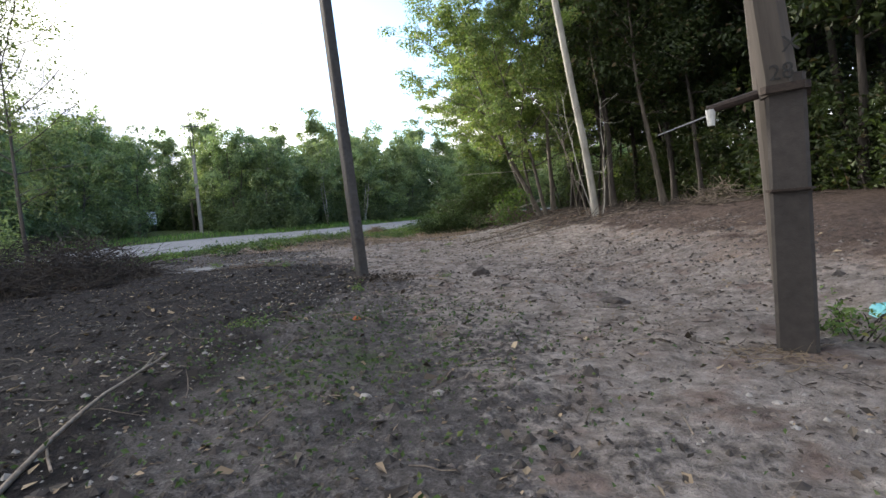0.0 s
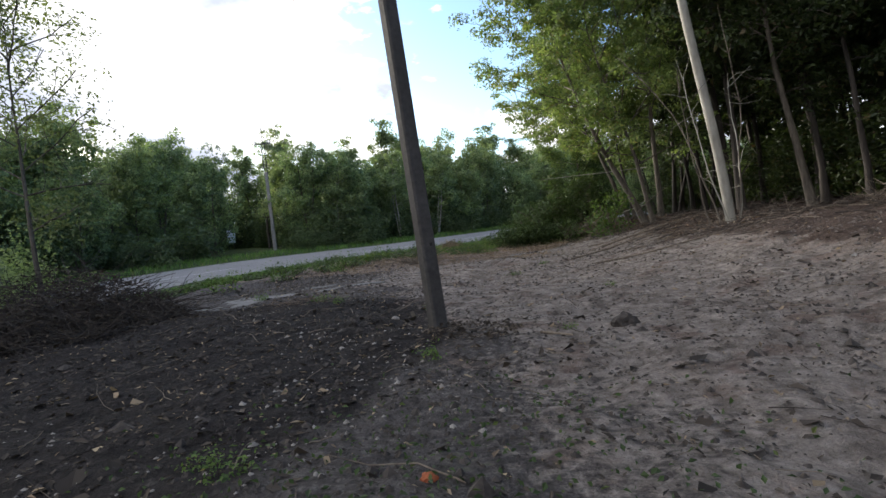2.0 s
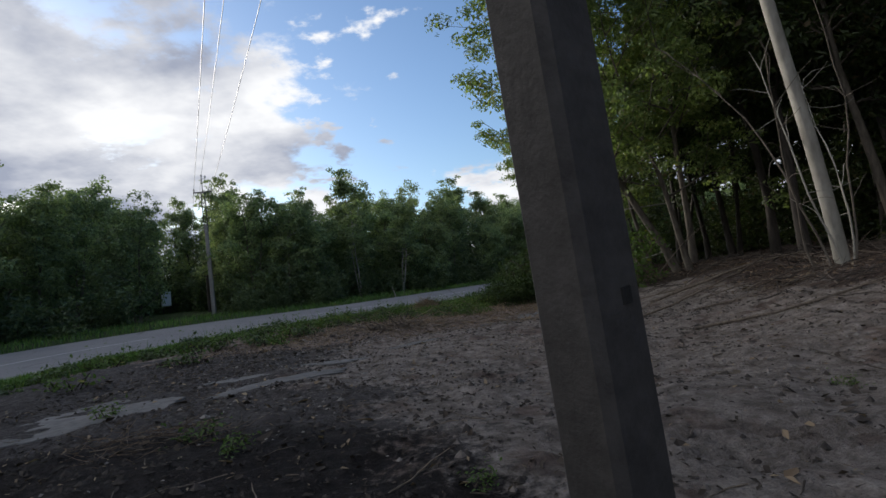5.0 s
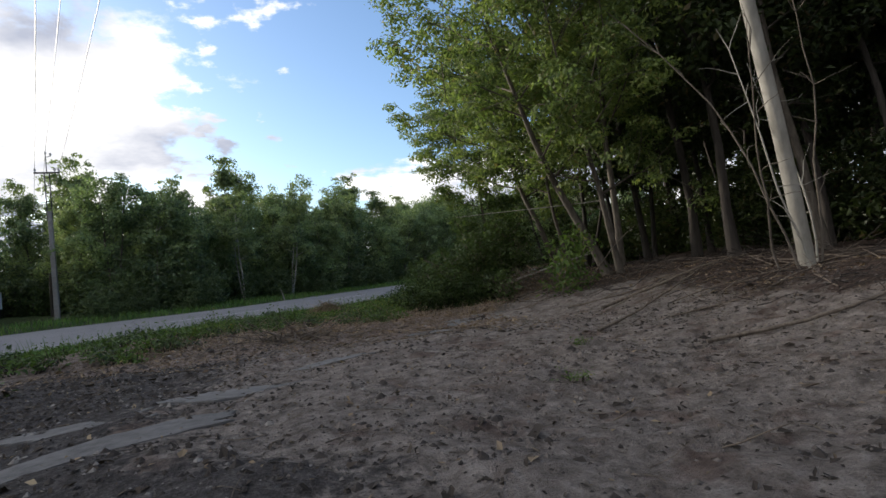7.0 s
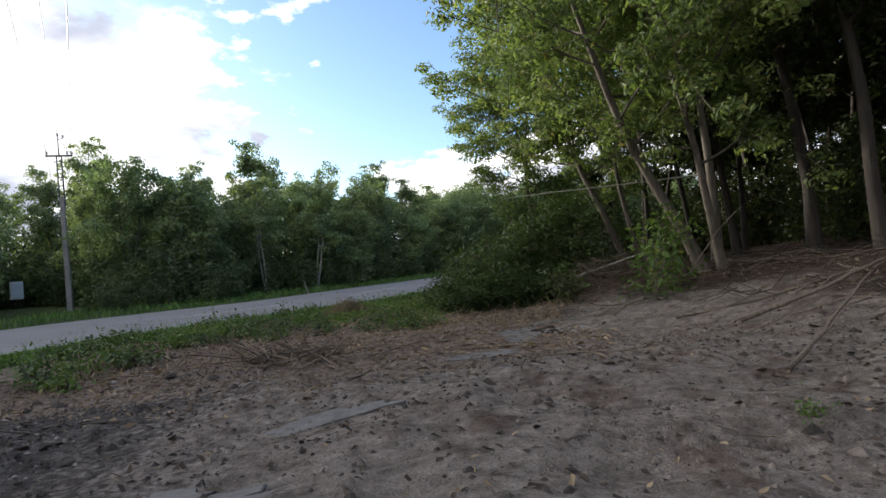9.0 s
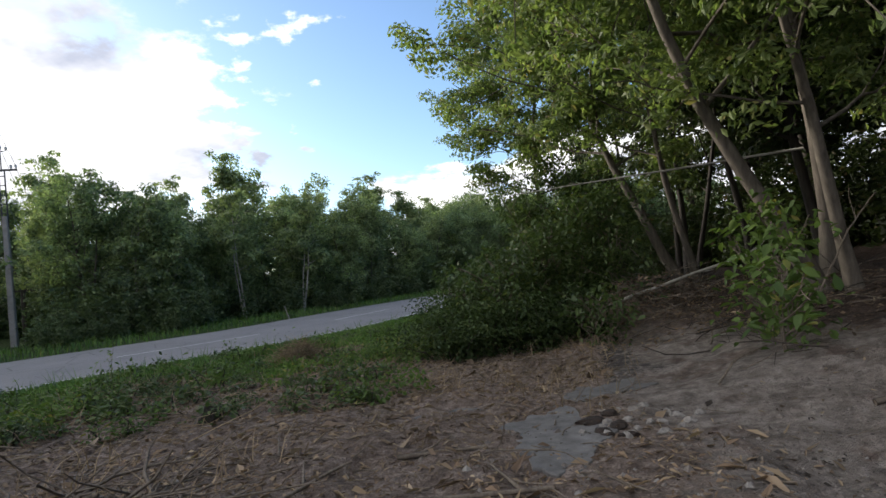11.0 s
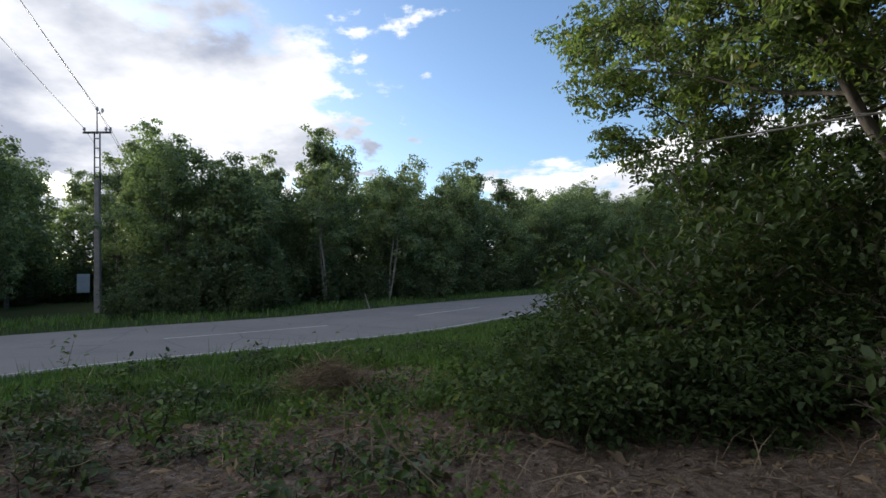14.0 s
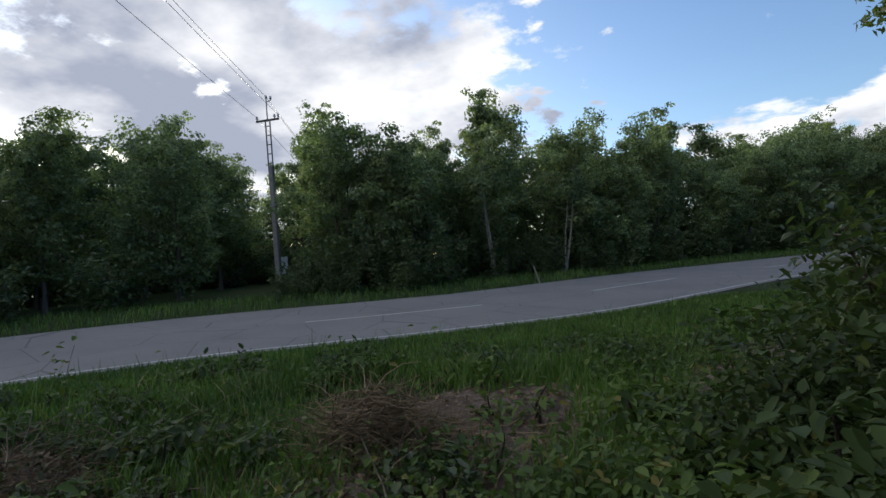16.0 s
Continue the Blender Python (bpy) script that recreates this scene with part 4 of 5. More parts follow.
# ---- trees of the clearing's edge ----
dead = thing("leaning_tree", "bare pale smooth leaning tree on the sandy bank", "tree", (4.94, 15.06, zat(4.94, 15.06)))
line = np.array([(0, 0, -0.3), (-0.06, 0.0, 0.5), (-0.28, -0.05, 2.0), (-0.56, -0.12, 3.5), (-0.86, -0.2, 5.2), (-1.2, -0.3, 7.2), (-1.5, -0.4, 9.5)])
put("trunk", quick_mesh("trunk", *tube(smooth_line(line, 5), np.linspace(0.115, 0.085, 31), 12), BARK_PALE, True), dead)
r = np.random.default_rng(31)
for k, (fx, fy, dx, dy, ln) in enumerate(((-0.25, -0.1, -0.22, 0.05, 5.2), (-0.12, -0.15, -0.22, -0.05, 4.0), (0.12, -0.1, 0.10, 0.0, 5.0), (0.2, 0.05, 0.28, 0.05, 4.2), (-0.4, 0.1, -0.3, 0.1, 3.6))):
    sap = thing("bare_sapling", "thin bare grey sapling beside the leaning trunk", "sapling", (4.94, 15.06, zat(4.94, 15.06)), "bare saplings")
    b = bent((fx, fy, -0.1), (dx, dy, 1), ln, r, 9, 0.10, 0.02)
    wood = BARK_PALE if k % 2 else BARK
    put("stem", quick_mesh("stem", *tube(b, np.linspace(0.019, 0.006, 10), 6), wood, True), sap)
    for j in range(7):
        m = r.integers(2, 9)
        e = bent(b[m], b[m] - b[m - 1] + r.normal(size=3) * 0.35, r.uniform(0.3, 0.9), r, 4, 0.25)
        put("twig", quick_mesh("twig", *tube(e, np.linspace(0.008, 0.003, 5), 6), wood, True), sap)

tree_thing("maple_tree", "spreading ash-leaved maple with green crown over the bank", "tree", (4.5, 20.0, zat(4.5, 20.0)), LEAF_MAPLE, BARK, "maples by the road",
           seed=301, height=9.0, crown_from=0.28, spread_r=3.6, n_leaves=36000, leaf=0.13, share=0.85, squash=0.6, trunk_r=0.115, stems=2, limbs=34, lean=(-0.22, 0.05), shape="oval", cluster=0.36, side=(-0.35, 0.1))
tree_thing("maple_tree", "upright ash-leaved maple with green crown over the bank", "tree", (4.95, 20.7, zat(4.95, 20.7)), LEAF_MAPLE, BARK, "maples by the road",
           seed=302, height=10.0, crown_from=0.3, spread_r=3.3, n_leaves=32000, leaf=0.13, share=0.85, squash=0.6, trunk_r=0.10, stems=1, limbs=28, lean=(-0.02, 0.0), shape="oval", cluster=0.36, side=(-0.1, 0.2))
tree_thing("maple_tree", "leaning ash-leaved maple reaching towards the road", "tree", (4.6, 23.4, zat(4.6, 23.4)), LEAF_MAPLE, BARK, "maples by the road",
           seed=303, height=8.6, crown_from=0.3, spread_r=3.4, n_leaves=36000, leaf=0.13, share=0.85, squash=0.6, trunk_r=0.105, stems=2, limbs=30, lean=(-0.34, 0.14), shape="oval", cluster=0.36, side=(-0.35, 0.15))
tree_thing("maple_tree", "slim ash-leaved maple leaning over the road bend", "tree", (3.7, 28.2, zat(3.7, 28.2)), LEAF_MAPLE, BARK, "maples by the road",
           seed=306, height=7.6, crown_from=0.38, spread_r=2.7, n_leaves=30000, leaf=0.13, share=0.85, squash=0.6, trunk_r=0.09, stems=1, limbs=26, lean=(-0.2, -0.02), shape="oval", cluster=0.36, side=(-0.3, -0.1))
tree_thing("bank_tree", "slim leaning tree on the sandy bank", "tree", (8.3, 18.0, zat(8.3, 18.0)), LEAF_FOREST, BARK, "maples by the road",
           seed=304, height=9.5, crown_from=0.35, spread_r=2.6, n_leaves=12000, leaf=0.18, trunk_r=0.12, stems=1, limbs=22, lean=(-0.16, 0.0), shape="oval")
tree_thing("young_birch", "young airy tree with thin grey leaves beside the brush", "tree", (-7.6, 9.7, zat(-7.6, 9.7)), LEAF_BIRCH, BARK, "",
           seed=305, height=5.6, crown_from=0.3, spread_r=1.6, n_leaves=5200, leaf=0.085, trunk_r=0.05, stems=1, limbs=22, shape="oval", cluster=0.2, droop=0.5)

# ---- shrubs and weeds ----
def sit(x, y):
    return (x, y, zat(x, y))


BUSHES = ((-0.75, 23.0, 0.8, 0.7, 0.42), (0.1, 22.3, 0.8, 0.6, 0.95), (0.95, 22.1, 0.7, 0.6, 1.0), (1.75, 22.5, 0.8, 0.6, 1.0), (0.2, 23.5, 0.9, 0.7, 1.1), (1.2, 23.4, 0.9, 0.8, 1.3),
          (2.3, 23.4, 0.9, 0.8, 1.4), (-0.4, 24.6, 0.9, 0.7, 0.5), (0.9, 25.2, 1.0, 0.9, 1.2), (2.6, 25.3, 1.1, 1.0, 1.7), (1.9, 27.4, 1.1, 1.0, 1.6), (3.6, 26.6, 1.2, 1.0, 2.2))
for k, (x, y, rx, ry, h) in enumerate(BUSHES):
    shrub_thing("bramble_bush", "dense green broad-leaved bush beside the road verge", sit(x, y), LEAF_LIGHT if h < 0.6 else LEAF_BUSH, "bushes by the road", k * 50.0,
                seed=400 + k, rx=rx, ry=ry, h=h, n_leaves=2600 if h < 0.6 else 6500, leaf=0.062, n_stems=20, droop=0.35, aspect=0.66, broad=True)
for k, (x, y, h, n) in enumerate(((0.85, 23.1, 1.6, 900), (1.6, 23.2, 1.9, 1300), (2.5, 24.6, 2.6, 2200), (0.7, 24.7, 1.4, 800), (3.1, 22.9, 2.2, 1500), (3.3, 26.2, 3.2, 2800), (1.9, 21.2, 0.8, 260))):
    tree_thing("maple_sapling", "young ash-leaved maple with broad drooping green leaves", "sapling", sit(x, y), LEAF_SAPLING, TWIG, "maple saplings",
               seed=430 + k, height=h, crown_from=0.15, spread_r=0.30 * h + 0.25, n_leaves=int(n * 1.7), leaf=0.105, trunk_r=0.022, stems=2, limbs=14, lean=(-0.08, 0), shape="oval", cluster=0.16, droop=0.55, broad=True)
for k, (x, y, h, n) in enumerate(((2.5, 18.5, 1.0, 230), (2.95, 19.2, 1.3, 240), (3.4, 19.6, 1.5, 380))):
    tree_thing("leafy_sprout", "light green leafy sprout at the foot of the maples", "sapling", sit(x, y), LEAF_LIGHT, TWIG, "leafy sprouts",
               seed=450 + k, height=h, crown_from=0.2, spread_r=0.4, n_leaves=n, leaf=0.12, trunk_r=0.014, stems=2, limbs=10, shape="oval", cluster=0.13, droop=0.45, broad=True)
for k, (x, y, rx, h) in enumerate(((-9.3, 10.2, 1.0, 2.0), (-10.4, 11.6, 1.0, 2.3), (-9.0, 8.2, 1.0, 2.2), (-10.8, 9.4, 1.2, 2.6), (-8.2, 7.0, 0.9, 1.7))):
    shrub_thing("verge_shrub", "yellow-green shrub beyond the heap of cut brush", sit(x, y), LEAF_WILLOW, "shrubs by the brush heap", k * 70.0,
                seed=470 + k, rx=rx, ry=rx, h=h, n_leaves=2600, leaf=0.095, n_stems=18)

weed_a = shrub_thing("verge_weed", "low green weed on the verge", sit(-6.5, 13.0), LEAF_LIGHT, "verge weeds", seed=500, rx=0.28, ry=0.28, h=0.34, n_leaves=130, leaf=0.07, n_stems=7, broad=True)
weed_b = shrub_thing("verge_weed", "low dark green weed on the verge", sit(-5.6, 14.2), LEAF_SAPLING, "verge weeds", seed=501, rx=0.34, ry=0.3, h=0.26, n_leaves=150, leaf=0.075, n_stems=8, broad=True)
wr = np.random.default_rng(17)
placed = 0
tries = np.c_[wr.uniform(-11, 1.5, 3000), wr.uniform(7, 29, 3000)]
for (x, y), s in zip(tries, road_frame(tries[:, 0], tries[:, 1])[0]):
    if placed >= 150:
        break
    band = (-4.3, -2.0) if y < 17 else (-7.5, -2.6)
    if not band[0] < s < band[1] or (x > -1.6 and y < 21.5):
        continue
    ob = copy_thing(weed_a if wr.uniform() < 0.5 else weed_b, pose(*sit(x, y), 0, 0, wr.uniform(0, 360)))
    k = wr.uniform(0.5, 1.15) if y < 17 else wr.uniform(0.7, 1.3)
    ob.scale = (k, k, k)
    placed += 1
for k in range(46):
    x, y = wr.uniform(-5.2, -0.5), wr.uniform(19.3, 23.4)
    ob = copy_thing(weed_a if k % 3 == 0 else weed_b, pose(*sit(x, y), 0, 0, wr.uniform(0, 360)))
    ob.scale = (wr.uniform(0.5, 1.0),) * 3
for x, y, k in ((2.78, 2.74, 0.6), (2.98, 2.92, 0.65), (2.7, 3.05, 0.45), (-0.1, 12.1, 0.35), (-0.85, 6.25, 0.4), (-3.0, 9.6, 0.5), (-2.6, 9.2, 0.4), (0.5, 13.4, 0.35), (-1.2, 8.6, 0.3), (-1.5, 4.3, 0.35), (-1.75, 4.5, 0.3), (0.3, 6.9, 0.25), (1.2, 9.8, 0.25), (-4.6, 11.0, 0.5)):
    ob = copy_thing(weed_a, pose(*sit(x, y), 0, 0, x * 99))
    ob.scale = (k, k, k)


# ---- grass, litter and small debris: uncounted stuff ----
def scatter(n, box, keep, seed):
    r = np.random.default_rng(seed)
    x, y = r.uniform(box[0], box[1], n), r.uniform(box[2], box[3], n)
    ok = r.uniform(size=n) < keep(x, y)
    return x[ok], y[ok], r


def blades(name, label, n, box, keep, height, mat, seed, width=0.011, splay=0.5, curl=0.35):
    x, y, r = scatter(n, box, keep, seed)
    m = len(x)
    z = laid(x, y) - 0.01
    a = r.uniform(0, 2 * np.pi, m)
    h = height * r.uniform(0.5, 1.35, m)
    dx, dy = np.cos(a) * h * splay * r.uniform(0.3, 1.2, m), np.sin(a) * h * splay * r.uniform(0.3, 1.2, m)
    wx, wy = -np.sin(a) * width, np.cos(a) * width
    p0, p1 = np.stack([x - wx, y - wy, z], -1), np.stack([x + wx, y + wy, z], -1)
    q0, q1 = np.stack([x + dx * curl - wx * 0.8, y + dy * curl - wy * 0.8, z + h * 0.6], -1), np.stack([x + dx * curl + wx * 0.8, y + dy * curl + wy * 0.8, z + h * 0.6], -1)
    t0, t1 = np.stack([x + dx - wx * 0.15, y + dy - wy * 0.15, z + h], -1), np.stack([x + dx + wx * 0.15, y + dy + wy * 0.15, z + h], -1)
    v = np.stack([p0, p1, q1, q0, t1, t0], 1).reshape(-1, 3)
    o = np.arange(m)[:, None] * 6
    f = np.concatenate([o + [[0, 1, 2, 3]], o + [[3, 2, 4, 5]]])
    return put(name, quick_mesh(name, v, f, mat), None, label, "grass", kind="stuff")


def chips(name, label, n, box, keep, size, mat, seed, aspect=0.3, tilt=0.35, category="litter"):
    """Flat shards lying about on the soil."""
    x, y, r = scatter(n, box, keep, seed)
    m = len(x)
    z = laid(x, y) + 0.006
    a = r.uniform(0, 2 * np.pi, m)
    s = size * np.exp(r.normal(size=m) * 0.5)
    d = np.stack([np.cos(a), np.sin(a), r.normal(size=m) * tilt], -1) * s[:, None] * 0.5
    w = np.stack([-np.sin(a), np.cos(a), r.normal(size=m) * tilt], -1) * (s * aspect * r.uniform(0.5, 1.5, m))[:, None] * 0.5
    c = np.stack([x, y, z], -1)
    k = r.uniform(0.2, 0.6, (m, 1))
    lift = np.array([0, 0, 1.0]) * (s * 0.12)[:, None]
    v = np.stack([c - d, c - d * k + w + lift, c + d, c + d * k * 0.5 - w + lift * 0.6], 1).reshape(-1, 3)
    return put(name, quick_mesh(name, v, np.arange(4 * m).reshape(m, 4), mat), None, label, category, kind="stuff")


def pebbles(name, label, n, box, keep, size, mat, seed):
    """Small lumps: eight-cornered, squashed, half sunk."""
    x, y, r = scatter(n, box, keep, seed)
    m = len(x)
    z = laid(x, y)
    s = size * np.exp(r.normal(size=m) * 0.55)
    dirs = np.array([(1, 0, 0), (0.3, 0.9, 0.1), (-0.8, 0.5, 0), (-0.7, -0.6, 0), (0.4, -0.9, 0), (0.1, 0.05, 0.75)])
    a = r.uniform(0, 2 * np.pi, m)
    ca, sa = np.cos(a)[:, None], np.sin(a)[:, None]
    p = dirs[None] * s[:, None, None] * r.uniform(0.6, 1.2, (m, 6, 1))
    px, py = p[..., 0] * ca - p[..., 1] * sa, p[..., 0] * sa + p[..., 1] * ca
    v = np.stack([px + x[:, None], py + y[:, None], p[..., 2] + z[:, None]], -1).reshape(-1, 3)
    o = np.arange(m)[:, None] * 6
    f = np.concatenate([o + [[i, (i + 1) % 5, 5]] for i in range(5)])
    return put(name, quick_mesh(name, v, f, mat), None, label, "stones", kind="stuff")


def twigs(name, label, n, box, keep, length, mat, seed, radius=0.004, rise=0.08, category="twigs", lift=0.0):
    x, y, r = scatter(n, box, keep, seed)
    pieces = []
    for i in range(len(x)):
        a = r.uniform(0, 2 * np.pi)
        ln = length * math.exp(r.normal() * 0.5)
        b = bent((x[i], y[i], 0), (math.cos(a), math.sin(a), r.normal() * rise), ln, r, 3, 0.16)
        b[:, 2] += laid(b[:, 0], b[:, 1]) + radius * 0.8 + lift * r.uniform()
        pieces.append(tube(b, np.linspace(radius, radius * 0.5, 4) * r.uniform(0.6, 1.6), 4))
    return put(name, quick_mesh(name, *joined(pieces), mat, True), None, label, category, kind="stuff")


def on_grass(x, y):
    s, _h = road_frame(x, y)
    return masks(x, y)[2] * (s < -0.08)


def on_litter(x, y):
    s, _h = road_frame(x, y)
    return masks(x, y)[1] * (s < -2.0) * (1 - masks(x, y)[2]) * (1 - on_slab(x, y))


def on_soil(x, y):
    return (1 - masks(x, y)[2]) * (1 - 0.6 * masks(x, y)[0]) * (1 - on_slab(x, y))


def anywhere(x, y):
    s, _h = road_frame(x, y)
    return (s < -1.0) * 1.0


blades("verge_grass", "short mown green grass on the road verge", 120000, (-12.5, 3, 19, 36), lambda x, y: on_grass(x, y), 0.10, GRASS, 601, 0.008)
blades("verge_grass", "short green grass between clearing and road", 60000, (-13, -4, 5, 21), lambda x, y: on_grass(x, y) * (y > 5), 0.13, GRASS, 602, 0.009)
blades("tall_grass", "tall thin grass stems in the verge", 5000, (-12, 3, 8, 32), lambda x, y: on_grass(x, y) * step(-road_frame(x, y)[0], 1.5, 3.0), 0.36, GRASS, 603, 0.006)
blades("far_verge_grass", "rough grass along the far side of the road", 90000, (-34, 6, 6, 70), lambda x, y: ((road_frame(x, y)[0] > ROAD_W + 0.1) & (road_frame(x, y)[0] < ROAD_W + 4.5)) * 1.0, 0.22, GRASS, 604, 0.016)
blades("rank_grass", "rank uneven grass between weeds and bushes", 26000, (-5.6, 0.2, 22.6, 26.5), lambda x, y: 0.85 * step(fbm(x, y, 0.9, 2, 73), -0.35, 0.3) * (road_frame(x, y)[0] < -0.1), 0.15, GRASS, 606, 0.006)
blades("straw_tufts", "dry pale grass stalks among the weeds", 5000, (-7, 2, 17, 26), lambda x, y: 0.6 * step(fbm(x, y, 0.9, 2, 71), 0.1, 0.6), 0.20, STRAW, 605, 0.004, 1.6)
chips("wood_chips", "reddish brown wood chips and dead leaves", 56000, (-6.5, 5.5, 14, 27), lambda x, y: on_litter(x, y), 0.04, LEAF_DRY, 611, 0.32)
chips("pale_chips", "pale splintered wood chips", 16000, (-6.5, 4, 14, 24), lambda x, y: on_litter(x, y), 0.055, STRAW, 612, 0.16)
chips("soil_crumbs", "dark crumbs and dead leaves on the soil", 26000, (-6.5, 4.5, 0.6, 16), lambda x, y: on_soil(x, y), 0.034, LEAF_DARK, 613, 0.5)
chips("sand_crumbs", "dark crumbs and leaf scraps on sand", 8000, (-3, 5.2, 2, 18), lambda x, y: masks(x, y)[0] * step(fbm(x, y, 1.1, 3, 87), -0.2, 0.6), 0.019, LEAF_DARK, 615, 0.5)
chips("pale_bits", "pale leaf and chip fragments on the soil", 8000, (-6.5, 5, 0.6, 18), lambda x, y: 0.8 * on_soil(x, y) + 0.12, 0.03, STRAW, 614, 0.45)
pebbles("sand_lumps", "small lumps of trodden sand", 26000, (-3, 5.2, 0.8, 18), lambda x, y: masks(x, y)[0] * (0.2 + 0.8 * step(fbm(x, y, 0.9, 2, 85), -0.2, 0.5)), 0.011, SAND_LUMP, 623)
pebbles("soil_lumps", "small dark lumps of soil", 42000, (-6, 5, 0.8, 17), lambda x, y: on_soil(x, y) * (0.35 + 0.65 * step(fbm(x, y, 0.7, 2, 81), -0.2, 0.5)), 0.013, CLOD_SOIL, 621)
pebbles("gravel", "grey gravel stones in the soil", 12000, (-5, 4, 0.8, 19), lambda x, y: on_soil(x, y) * step(fbm(x, y, 0.6, 2, 91), 0.0, 0.6), 0.010, STONE, 622)
twigs("ground_twigs", "small brown twigs scattered on the soil", 700, (-5, 5.5, 0.8, 17), lambda x, y: anywhere(x, y), 0.2, TWIG, 631, 0.0035)
twigs("bank_twigs", "tangle of cut twigs along the bank", 800, (2.0, 9.0, 10.5, 21), lambda x, y: step(x + 0.14 * (y - 12), 2.4, 4.4), 0.45, TWIG_DARK, 632, 0.006, 0.25, lift=0.14)
twigs("litter_twigs", "brown sticks and stalks among the chips", 620, (-5.5, 2.5, 15, 23), lambda x, y: on_litter(x, y) + 0.15, 0.36, TWIG, 633, 0.005, 0.12, lift=0.03)
twigs("dead_stalks", "dead pale stalks and roots matted over the weeds", 1500, (-5.6, -0.2, 18.6, 24.0), lambda x, y: step(fbm(x, y, 0.7, 3, 97), -0.2, 0.5), 0.28, STRAW, 634, 0.0032, 0.3, lift=0.12)
twigs("root_scraps", "thin dark roots and twigs trodden into the soil", 900, (-4.5, 2.6, 0.8, 8.5), lambda x, y: step(fbm(x, y, 0.8, 2, 99), -0.1, 0.6), 0.16, TWIG_DARK, 635, 0.003, 0.12, lift=0.01)
ROSETTES = np.random.default_rng(641)
px, py = ROSETTES.normal(-0.5, 0.85, 2600), ROSETTES.normal(3.2, 1.1, 2600)
lv = leaves(np.stack([px, py, laid(px, py) + ROSETTES.uniform(0.005, 0.05, 2600)], -1), 0.036, ROSETTES, -0.1, 0.6)
put("creeping_weeds", quick_mesh("creeping_weeds", *lv, LEAF_BUSH), None, "low creeping green weeds on dark soil", "weeds", kind="stuff")
px, py = ROSETTES.uniform(-5.4, -0.6, 9500), ROSETTES.uniform(19.6, 24.8, 9500)
ok = fbm(px, py, 0.8, 3, 95) > 0.3
px, py = px[ok], py[ok]
lv = leaves(np.stack([px, py, laid(px, py) + ROSETTES.uniform(0.02, 0.22, len(px))], -1), 0.06, ROSETTES, 0.1, 0.7)
put("creeping_vines", quick_mesh("creeping_vines", *lv, LEAF_LIGHT), None, "creeping green vine leaves over dead stalks", "weeds", kind="stuff")


# ---- heaps and branches ----
def heap(name, label, x, y, rx, ry, h, n, length, mat, seed, radius=0.006, leaf_mat=None, n_leaf=0):
    r = np.random.default_rng(seed)
    ob = thing(name, label, "heap", sit(x, y))
    pieces = []
    for i in range(n):
        a, q = r.uniform(0, 2 * np.pi), math.sqrt(r.uniform())
        hx, hy = math.cos(a) * q * rx, math.sin(a) * q * ry
        hz = h * (1 - q * q) * r.uniform(0.15, 1.0)
        g = r.uniform(0, 2 * np.pi)
        b = bent((hx, hy, hz), (math.cos(g), math.sin(g), r.normal() * 0.3), length * r.uniform(0.4, 1.3), r, 3, 0.2)
        b[:, 2] = np.maximum(b[:, 2], 0.01)
        pieces.append(tube(b, np.linspace(radius, radius * 0.4, 4) * r.uniform(0.5, 1.8), 4))
    tagged(put("tangle", quick_mesh("tangle", *joined(pieces), mat, True), ob), kind="stuff")
    if n_leaf:
        a, q = r.uniform(0, 2 * np.pi, n_leaf), np.sqrt(r.uniform(size=n_leaf))
        c = np.stack([np.cos(a) * q * rx, np.sin(a) * q * ry, h * (1 - q * q) * r.uniform(0.1, 1.0, n_leaf) + 0.02], -1)
        tagged(put("dead_leaves", quick_mesh("dead_leaves", *leaves(c, 0.06, r, 0.2, 0.6), leaf_mat), ob), kind="stuff")
    return ob


heap("brush_heap", "dark heap of cut brush and dead twigs on the soil", -5.9, 8.6, 1.1, 1.5, 0.8, 950, 0.7, TWIG_DARK, 701, 0.005, LEAF_DARK, 2600)
heap("brush_heap", "dark heap of cut brush with withered leaves", -7.4, 9.6, 1.2, 1.3, 0.95, 760, 0.7, TWIG_DARK, 702, 0.005, LEAF_DARK, 2200)
heap("brush_heap", "dark heap of cut brush beside shrubs", -7.0, 7.2, 1.1, 1.3, 0.7, 560, 0.7, TWIG_DARK, 703, 0.005, LEAF_DARK, 1800)
heap("straw_heap", "heap of dry pale brown grass stalks", -2.55, 23.6, 0.5, 0.42, 0.45, 1700, 0.34, STRAW, 704, 0.0032)
heap("straw_heap", "flat heap of dry brown stalks and leaves", -4.55, 22.6, 0.7, 0.45, 0.18, 420, 0.3, STRAW, 705, 0.0025, LEAF_DRY, 500)
heap("twig_heap", "heap of reddish cut twigs on the bank", 7.6, 13.2, 0.9, 0.7, 0.55, 320, 0.6, TWIG, 706, 0.007)
heap("twig_heap", "heap of bent dry twigs under the maples", 3.2, 22.0, 1.3, 0.8, 0.65, 420, 0.7, TWIG, 707, 0.006, LEAF_DRY, 900)
heap("needle_patch", "patch of rust-red dead needles on soil", -3.3, 9.6, 0.55, 0.4, 0.05, 160, 0.2, LEAF_DRY, 708, 0.002)
heap("stick_heap", "loose heap of cut brown sticks among chips", -2.75, 17.3, 0.7, 0.35, 0.14, 120, 0.7, TWIG, 709, 0.009)


